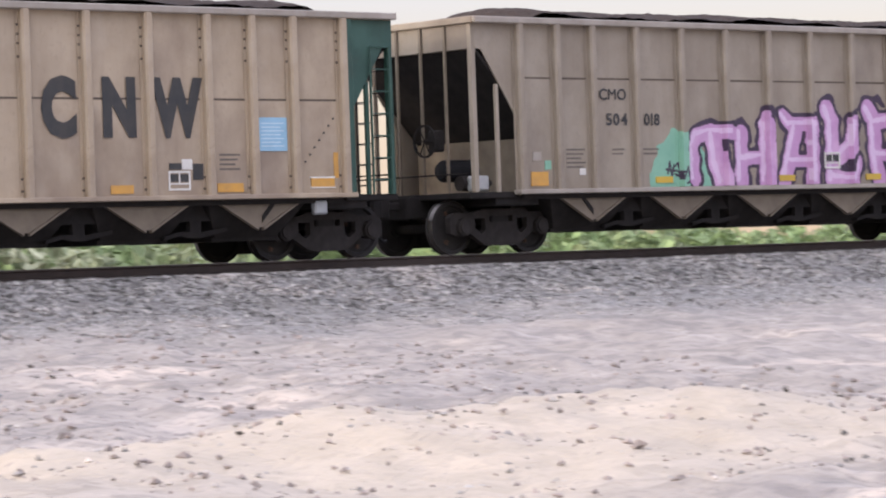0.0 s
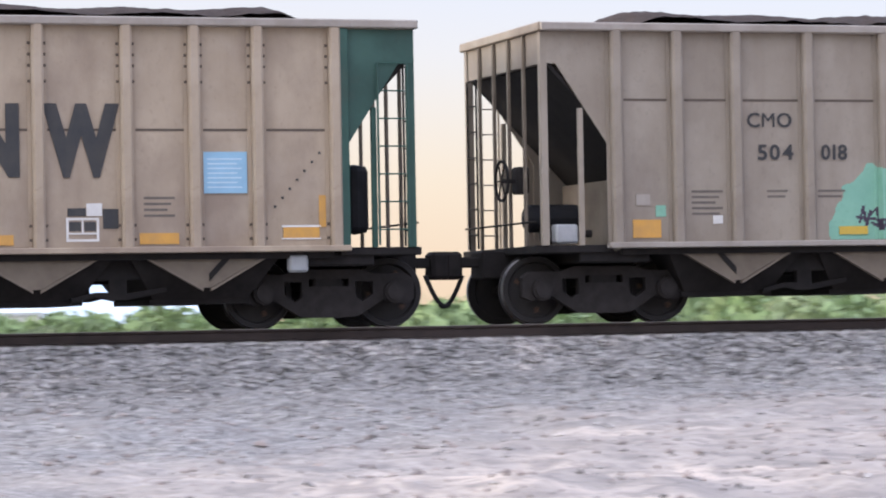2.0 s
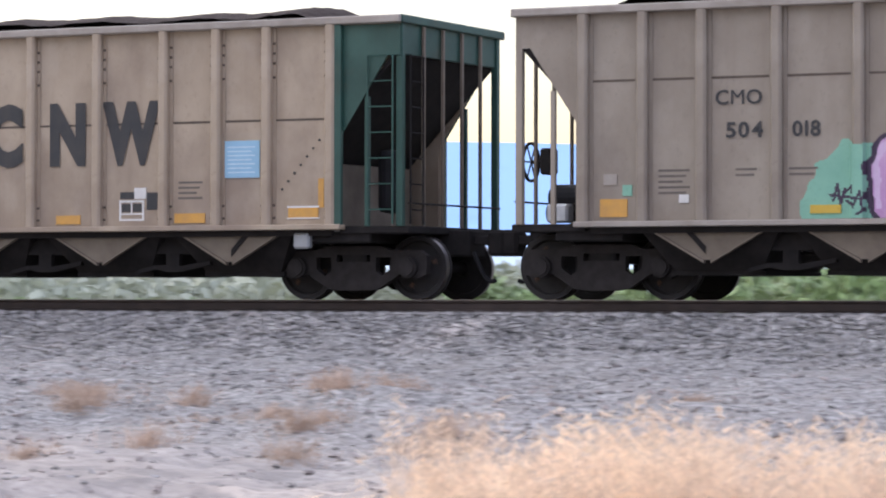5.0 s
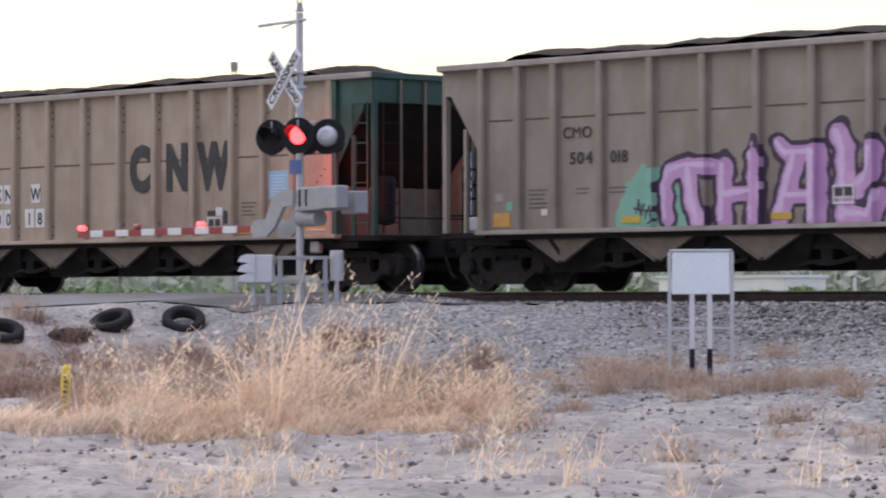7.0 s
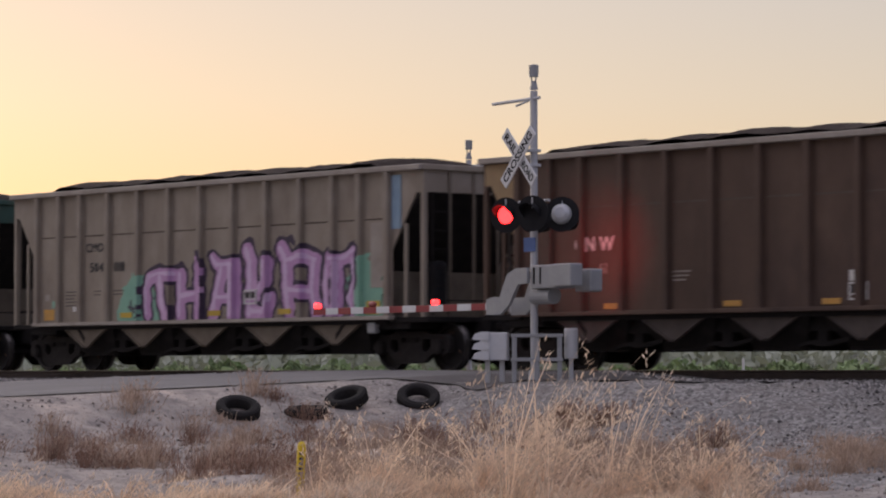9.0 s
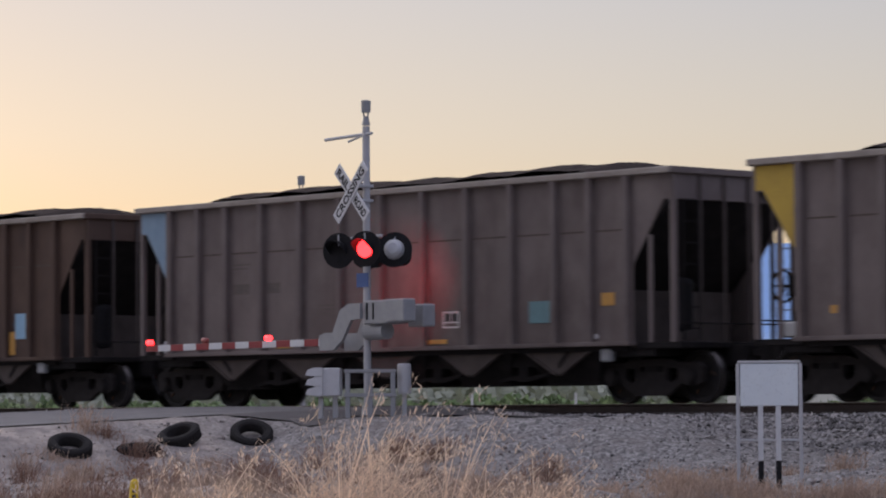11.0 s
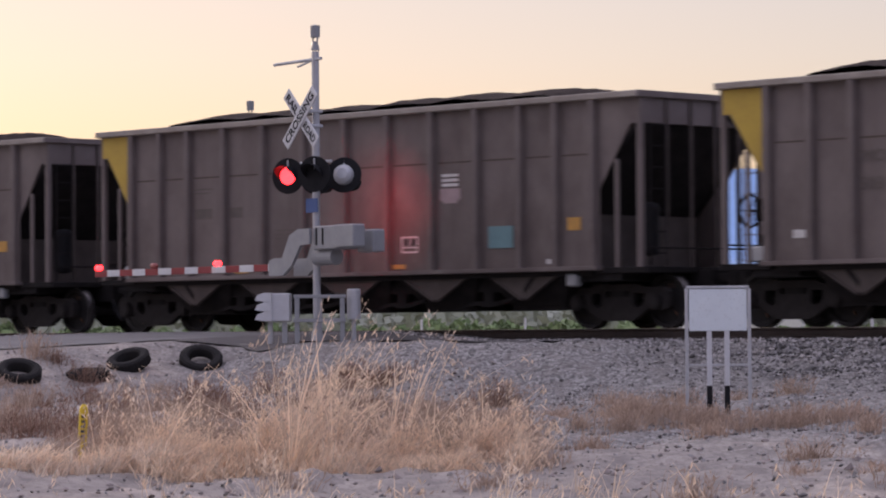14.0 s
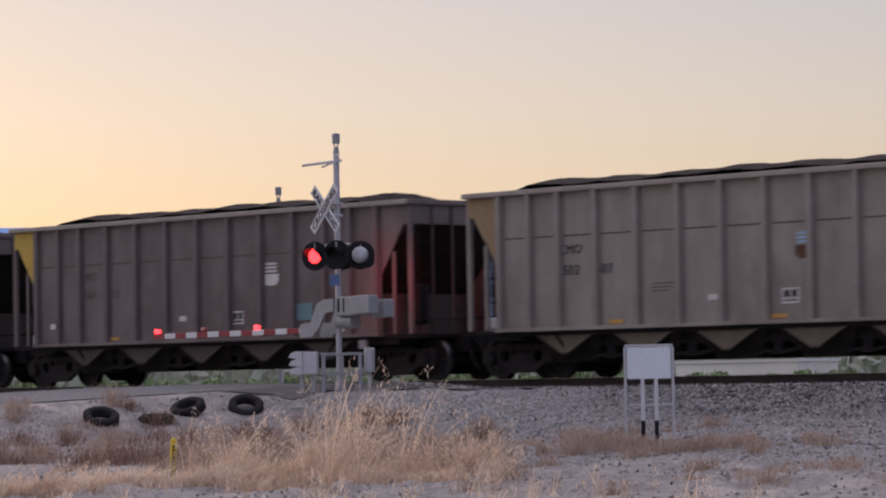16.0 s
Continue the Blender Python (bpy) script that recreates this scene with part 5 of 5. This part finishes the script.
def marker_post(at):
    s = thing("marker_post", at, "yellow plastic marker post with small dark print", "marker post")
    part("post", lathe([(0, 0), (0.05, 0), (0.05, 0.69), (0.045, 0.73), (0.02, 0.76), (0, 0.76)], 12), "post_yellow", s)
    for i in range(5):
        part("print", box(-0.022, 0.022, -0.0525, -0.049, 0.39 + i * 0.055, 0.42 + i * 0.055), "black_paint", s)


marker_post(pose(-27.6, 21.5, gz(-27.6, 21.5) - 0.05, 0, 3, 52))


def tyre(at, label):
    s = thing("tyre", at @ Matrix.Scale(0.88, 4), label, "tyre", "old tyres beside the road")
    bm = lathe([(0.235, -0.09), (0.275, -0.12), (0.355, -0.12), (0.39, -0.09), (0.40, -0.04), (0.40, 0.04), (0.39, 0.09), (0.355, 0.12), (0.275, 0.12), (0.235, 0.09), (0.225, 0.0), (0.235, -0.09)], 36)
    part("carcass", bm, "rubber", s)
    bm = bmesh.new()
    for i in range(36):
        a = 2 * math.pi * i / 36
        bmesh.ops.create_cube(bm, size=1, matrix=pose(0, 0, 0, 0, 0, math.degrees(a)) @ Matrix.Translation((0.402, 0, 0)) @ Matrix.Diagonal((0.018, 0.042, 0.17, 1)))
    part("tread", bm, "rubber", s)


tyre(pose(-40.45, 34.05, gz(-40.45, 34.05) + 0.10, 34, 10, 40), "old black tyre half buried on the bank")
tyre(pose(-40.75, 32.75, gz(-40.75, 32.75) + 0.10, 24, -12, 42), "old black tyre slumped on the bank")
tyre(pose(-40.55, 31.75, gz(-40.55, 31.75) - 0.01, 6, 4, 0), "old black tyre lying flat in the dirt")
tyre(pose(-40.88, 30.61, gz(-40.88, 30.61) + 0.09, 27, 6, 50), "old black tyre tilted, its inside pale")


def marker_stake(x, y):
    s = thing("marker_stake", pose(x, y, -0.95), "thin white marker stake beyond the track", "marker stake", "marker stakes")
    part("stake", box(-0.04, 0.04, -0.02, 0.02, 0.0, 1.25, 0.008), "far_white", s)


for x, y in ((-58, 60), (-52, 60), (-46.5, 60), (-64, 62), (-20, 62)):
    marker_stake(x, y)

# ---- plants ----


def blades(name, roots, mat, label, seed, heads=0.2, width=0.006, wind=0.16):
    """Dry grass: bent blades that lean out of their tuft and with the wind, some with a seed head, joined."""
    r = np.random.default_rng(seed)
    x, y, h, ox, oy = roots
    n = len(x)
    z = ground_z(x, y) - 0.03
    a = np.arctan2(oy, ox) + r.normal(0, 1.2, n)
    bend = np.abs(r.normal(0.30, 0.30, n)) * h
    drift = wind * h * r.normal(0.55, 0.9, n)
    wdt = width * r.uniform(0.5, 1.6, n)
    V = np.empty((n, 8, 3))
    sx, sy = np.sin(a * 3.1) * wdt, np.cos(a * 3.1) * wdt
    for k, (u, w) in enumerate(((0, 1.0), (0.4, 0.9), (0.75, 0.7), (1.0, 0.25))):
        px = x + np.cos(a) * bend * u ** 1.7 + drift * 0.75 * u ** 1.6
        py = y + np.sin(a) * bend * u ** 1.7 + drift * 0.65 * u ** 1.6
        pz = z + h * u * (1 - 0.30 * u * np.minimum(1, bend / h))
        V[:, 2 * k] = np.stack([px - sx * w, py - sy * w, pz], 1)
        V[:, 2 * k + 1] = np.stack([px + sx * w, py + sy * w, pz], 1)
    quad = np.array([(0, 1, 3, 2), (2, 3, 5, 4), (4, 5, 7, 6)])
    F = (quad[None] + (np.arange(n) * 8)[:, None, None]).reshape(-1, 4)
    tips = V[:, 6].copy()
    V = V.reshape(-1, 3)
    if heads:
        tip = np.repeat(tips[r.random(n) < heads], 8, axis=0)
        m = len(tip)
        drop = r.uniform(0, 0.26, m)
        tip = tip + np.stack([r.normal(0, 0.03, m), r.normal(0, 0.03, m), -drop], 1)
        hw, hl = 0.0065 * r.uniform(0.6, 1.5, m), 0.040 * r.uniform(0.6, 1.6, m)
        lx = hl * r.normal(0.2, 0.8, m)
        D = np.stack([np.stack([tip[:, 0] - lx, tip[:, 1], tip[:, 2] - hl * 0.7], 1), np.stack([tip[:, 0] - hw, tip[:, 1], tip[:, 2]], 1), np.stack([tip[:, 0] + lx, tip[:, 1], tip[:, 2] + hl * 0.7], 1), np.stack([tip[:, 0] + hw, tip[:, 1] + hw, tip[:, 2]], 1)], 1).reshape(-1, 3)
        F = np.concatenate([F, (np.arange(m) * 4)[:, None] + np.arange(4)[None] + len(V)])
        V = np.concatenate([V, D])
    tagged(new(name, from_arrays(name, V, F, mat)), label, "grass", kind="stuff")


def tufts(r, centres, per, spread):
    """Roots of tufts (x, y, height): blades fan out of each centre and shorten towards its rim."""
    xs, ys, hs, oxs, oys = [], [], [], [], []
    for cx, cy, h in centres:
        n = int(per * (0.4 + h))
        d = np.abs(r.normal(0, spread, n)) * (0.4 + h)
        a = r.uniform(0, 6.28, n)
        xs.append(cx + d * np.cos(a))
        ys.append(cy + d * np.sin(a))
        hs.append(h * r.uniform(0.35, 1.1, n))
        oxs.append(np.cos(a))
        oys.append(np.sin(a))
    return tuple(np.concatenate(v) for v in (xs, ys, hs, oxs, oys))


rng = np.random.default_rng(11)


def across(u, w):
    """The plan of the big clump: u along it, square to the line of sight, w towards the crossing."""
    return -24.6 + 3.05 * u - 1.0 * w, 22.3 + 2.85 * u + 1.0 * w


# a pale mat of short bent grass, with fans of stalks rising out of it at uneven steps
HUBS = [(-1.38, 0.1, 0.62), (-1.18, 0.0, 0.50), (-0.98, 0.1, 0.62), (-0.80, 0.0, 0.50), (-0.60, 0.2, 0.62), (-0.44, 0.3, 0.74), (-0.27, 0.0, 0.34), (-0.15, 0.3, 0.66),
        (-0.05, 0.35, 0.82), (0.06, 0.1, 0.44), (0.18, 0.3, 0.66), (0.30, 0.0, 0.32), (0.41, 0.2, 0.66), (0.48, 0.0, 0.45)]
mat_, wisp, tall = [], [], []
for i in range(270):
    u, w = rng.uniform(-1.62, 0.50), rng.normal(0.0, 0.26)
    x, y = across(u, w)
    g = float(bumps(np.array(x), np.array(y), 1.3, 2))
    if g > -0.75 and math.hypot(x + 26.9, y - 20.8) > 0.7:
        mat_.append((x, y, float(np.clip(0.27 + 0.17 * g, 0.14, 0.44)) * rng.uniform(0.7, 1.2)))
for u, w, h in HUBS:
    for i in range(6):
        x, y = across(u + rng.normal(0, 0.05), w + rng.normal(0, 0.36))
        if math.hypot(x + 26.9, y - 20.8) > 0.9:
            wisp.append((x, y, h * rng.uniform(0.45, 1.08)))
for i in range(11):
    x, y = across(rng.normal(-0.06, 0.085), rng.normal(0.4, 0.4))
    tall.append((x, y, rng.uniform(0.9, 1.75)))
for u, h in ((0.17, 1.2), (0.21, 1.35), (-0.42, 1.15), (0.42, 1.0), (-0.55, 0.95), (0.30, 0.9)):
    tall.append((*across(u, 0.3), h))
blades("grass", tufts(rng, mat_, 190, 0.30), "straw", "dense mat of bleached dry grass", 21, 0.1, 0.0085, 0.50)
blades("grass", tufts(rng, wisp, 46, 0.055), "straw", "fans of dry stalks standing over the mat", 27, 0.75, 0.0070, 0.45)
blades("grass", tufts(rng, tall, 12, 0.05), "straw", "tall dry stalks with seed heads above the clump", 22, 1.0, 0.0070, 0.36)
weeds = [(*across(rng.uniform(-0.62, -0.2), rng.normal(1.6, 0.5)), rng.uniform(0.3, 0.62)) for _ in range(22)]
weeds += [(*across(rng.uniform(0.0, 0.5), rng.normal(1.5, 0.5)), rng.uniform(0.3, 0.7)) for _ in range(30)]
blades("grass", tufts(rng, weeds, 90, 0.22), "straw_grey", "greyish tangled weeds behind the dry clump", 29, 0.5, 0.005, 0.25)
strip, stalk = [], []
for i in range(150):
    x, y = rng.uniform(-10.4, -2.4), rng.normal(18.9, 0.9)
    g = float(bumps(np.array(x), np.array(y), 1.6, 2))
    strip.append((x, y, float(np.clip(0.50 + 0.26 * g, 0.15, 0.9)) * rng.uniform(0.7, 1.15)))
for i in range(85):
    x, y = rng.uniform(-10.4, -2.7), rng.normal(18.9, 0.8)
    if float(bumps(np.array(x) + 5, np.array(y), 1.5, 2)) > -0.3:
        stalk.append((x, y, rng.uniform(0.65, 1.0)))
blades("grass", tufts(rng, strip, 330, 0.30), "straw", "dense mat of bleached dry grass by the verge", 23, 0.1, 0.0035, 0.28)
blades("grass", tufts(rng, stalk, 70, 0.15), "straw", "wispy dry stalks by the verge", 28, 0.7, 0.0032, 0.22)
low = [(rng.uniform(-34, -12), rng.uniform(20, 33), rng.uniform(0.12, 0.34)) for _ in range(80)]
low += [(-25.8 + rng.normal(0, 1.8), 29.4 + rng.normal(0, 0.5), rng.uniform(0.15, 0.36)) for _ in range(34)]
blades("grass", tufts(rng, low, 190, 0.30), "straw_grey", "short dead tufts of grass on the dirt", 24, 0.1, 0.004)
back = [(rng.uniform(-42, -30), rng.uniform(24, 32), rng.uniform(0.2, 0.55)) for _ in range(80)]
blades("grass", tufts(rng, back[:45], 150, 0.26), "straw_grey", "greyish dead weeds along the road bank", 25, 0.15, 0.004)
blades("grass", tufts(rng, back[45:], 170, 0.30), "straw_rust", "rusty-brown dead weeds along the road bank", 35, 0.15, 0.004)
rusty = [(-36.2 + rng.normal(0, 0.5), 33.6 + rng.normal(0, 0.25), rng.uniform(0.25, 0.45)) for _ in range(9)]
blades("grass", tufts(rng, rusty, 170, 0.30), "straw_rust", "low rusty-brown weed beside the shoulder", 36, 0.1, 0.004)
wisps = [(rng.uniform(-24, -14), rng.uniform(16, 21), rng.uniform(0.25, 0.6)) for _ in range(26)]
blades("grass", tufts(rng, wisps, 16, 0.10), "straw", "single pale stalks on bare dirt", 26, 0.4, 0.004)

scatter_stones("ballast_stones", 60000, place_ballast, lambda r, n: r.uniform(0.022, 0.052, n), "stone", "grey crushed ballast stones beside the rails", 31)
scatter_stones("gravel", 75000, place_gravel, lambda r, n: 0.010 + 0.026 * r.random(n) ** 2, "stone", "loose grey gravel on the verge", 32)
scatter_stones("clods", 16000, place_pebbles, lambda r, n: 0.012 + 0.040 * r.random(n) ** 3, "clod", "dry clods of dirt on the bare ground", 34)
scatter_stones("pebbles", 22000, place_pebbles, lambda r, n: 0.010 + 0.030 * r.random(n) ** 4, "stone", "scattered pebbles on dry soil", 33)


def shrubs():
    """A far belt of shrubs beyond the track, made of small leaf clumps."""
    r = np.random.default_rng(41)
    V, F = [], []
    cs = []
    for i in range(800):
        a = radians(r.uniform(-62, 68))
        d = r.uniform(190, 330)
        x, y = -math.sin(a) * d, math.cos(a) * d
        if y < 95:
            y = 95 + r.uniform(0, 60)
        cs.append((x, y, r.uniform(1.3, 3.6) * (0.6 + 0.6 * (0.5 + 0.5 * math.sin(a * 9))) * (0.28 if a > 0.45 else 1.0)))
    for cx, cy, s in cs:
        n = 190
        th, ph = r.uniform(0, 6.28, n), np.abs(r.normal(0.5, 0.45, n))
        rad = s * r.uniform(0.55, 1.0, n) ** 0.5
        p = np.stack([cx + rad * np.cos(th) * np.cos(ph) * 1.5, cy + rad * np.sin(th) * np.cos(ph), -1.0 + rad * np.abs(np.sin(ph)) * 1.25 + 0.25], 1)
        q = 0.17 * s ** 0.5
        d1, d2 = r.normal(0, q, (n, 3)), r.normal(0, q, (n, 3))
        V.append(np.stack([p - d1, p + d2, p + d1, p - d2], 1).reshape(-1, 3))
    V = np.concatenate(V)
    F = np.arange(len(V)).reshape(-1, 4)
    tagged(new("shrubs", from_arrays("shrubs", V, F, "leaf")), "green shrubs in a belt beyond the railway, paled for haze", "shrubs", kind="stuff")


def far_hedge():
    """A low, even belt of growth far west, its colour paled for haze."""
    r = np.random.default_rng(43)
    n = 60000
    a, d = np.radians(r.uniform(24, 68, n)), r.uniform(420, 560, n)
    x, y = -np.sin(a) * d, np.cos(a) * d
    top = 4.4 + 1.3 * bumps(x, y, 30.0, 3)
    p = np.stack([x, y, -1.0 + top * r.random(n) ** 0.7], 1)
    d1, d2 = r.normal(0, 0.5, (n, 3)), r.normal(0, 0.5, (n, 3))
    V = np.stack([p - d1, p + d2, p + d1, p - d2], 1).reshape(-1, 3)
    tagged(new("hedge", from_arrays("hedge", V, np.arange(len(V)).reshape(-1, 4), "leaf_far")), "pale green belt of growth far beyond the railway, haze painted in", "hedge", kind="stuff")


shrubs()
far_hedge()


def far_shed(x, y, w, h):
    s = thing("far_shed", pose(x, y, -1.0), "pale low shed far beyond the shrubs", "shed", "far sheds")
    part("wall", box(-w / 2, w / 2, -4, 4, 0, h, 0.02), "far_white", s)
    part("roof", slab([(-w / 2 - 0.3, h + 0.01), (w / 2 + 0.3, h + 0.01), (w / 2 + 0.2, h + 0.35), (-w / 2 - 0.2, h + 0.35)], -4.3, 4.3), "galv", s)


for x, y, w, h in ((-32, 370, 16, 2.6), (55, 360, 22, 3.0), (130, 350, 24, 2.8), (-250, 300, 20, 2.6), (-300, 330, 14, 3.0)):
    far_shed(x, y, w, h)

# ---- everything that moves ----


def motions():
    start, speed = 34.4665, 10.6918

    def along(t):
        extra = np.interp(t, [0, 4.2, 6.5, 7.0, 7.5, 8.0, 8.5, 9.0, 9.5, 10.0, 12.5, 13.0, 13.5, 14.0, 14.5, 15.0, 16.0], [0, 0, -0.19, 0, 0.17, -0.15, -0.15, 0.04, 0.08, -0.11, -0.10, -0.14, -0.05, 0.0, -0.56, -0.36, -0.46])
        return start - speed * t + float(extra)

    # the lamps of each pair flash in turn: a lens comes forward when it is lit
    turns = [0.34 + 0.6 * i for i in range(21)] + [12.87, 13.47, 14.05, 14.66, 15.25, 15.87]
    for lens, first in FLASHERS:
        rows, lit = [], first
        rows.append((0.0, lit))
        for t in turns:
            rows += [(t - 0.034, lit), (t + 0.034, not lit)]
            lit = not lit
        rows.append((16.0, lit))
        walk(lens, [(t, pose(0, 0.0 if on else 0.085, 0)) for t, on in rows])
    times = [0, 2, 4, 5, 6] + [6.5 + 0.5 * i for i in range(20)]
    spins = [2 * i / FPS for i in range(241)]
    for k, car, load, sets in CARS:
        offset = (k - 0.5) * PITCH
        walk(car, [(t, pose(offset + along(t), TRACK_Y, 0)) for t in times])
        walk(load, [(t, pose(offset + along(t), TRACK_Y, 0)) for t in times])
        for axle, x in sets:
            # rolling to the left turns the wheels about the track's cross axis
            walk(axle, [(t, pose(x, 0, 0.457) @ Matrix.Rotation(-speed * t / 0.457 + x, 4, "Y")) for t in spins])


motions()
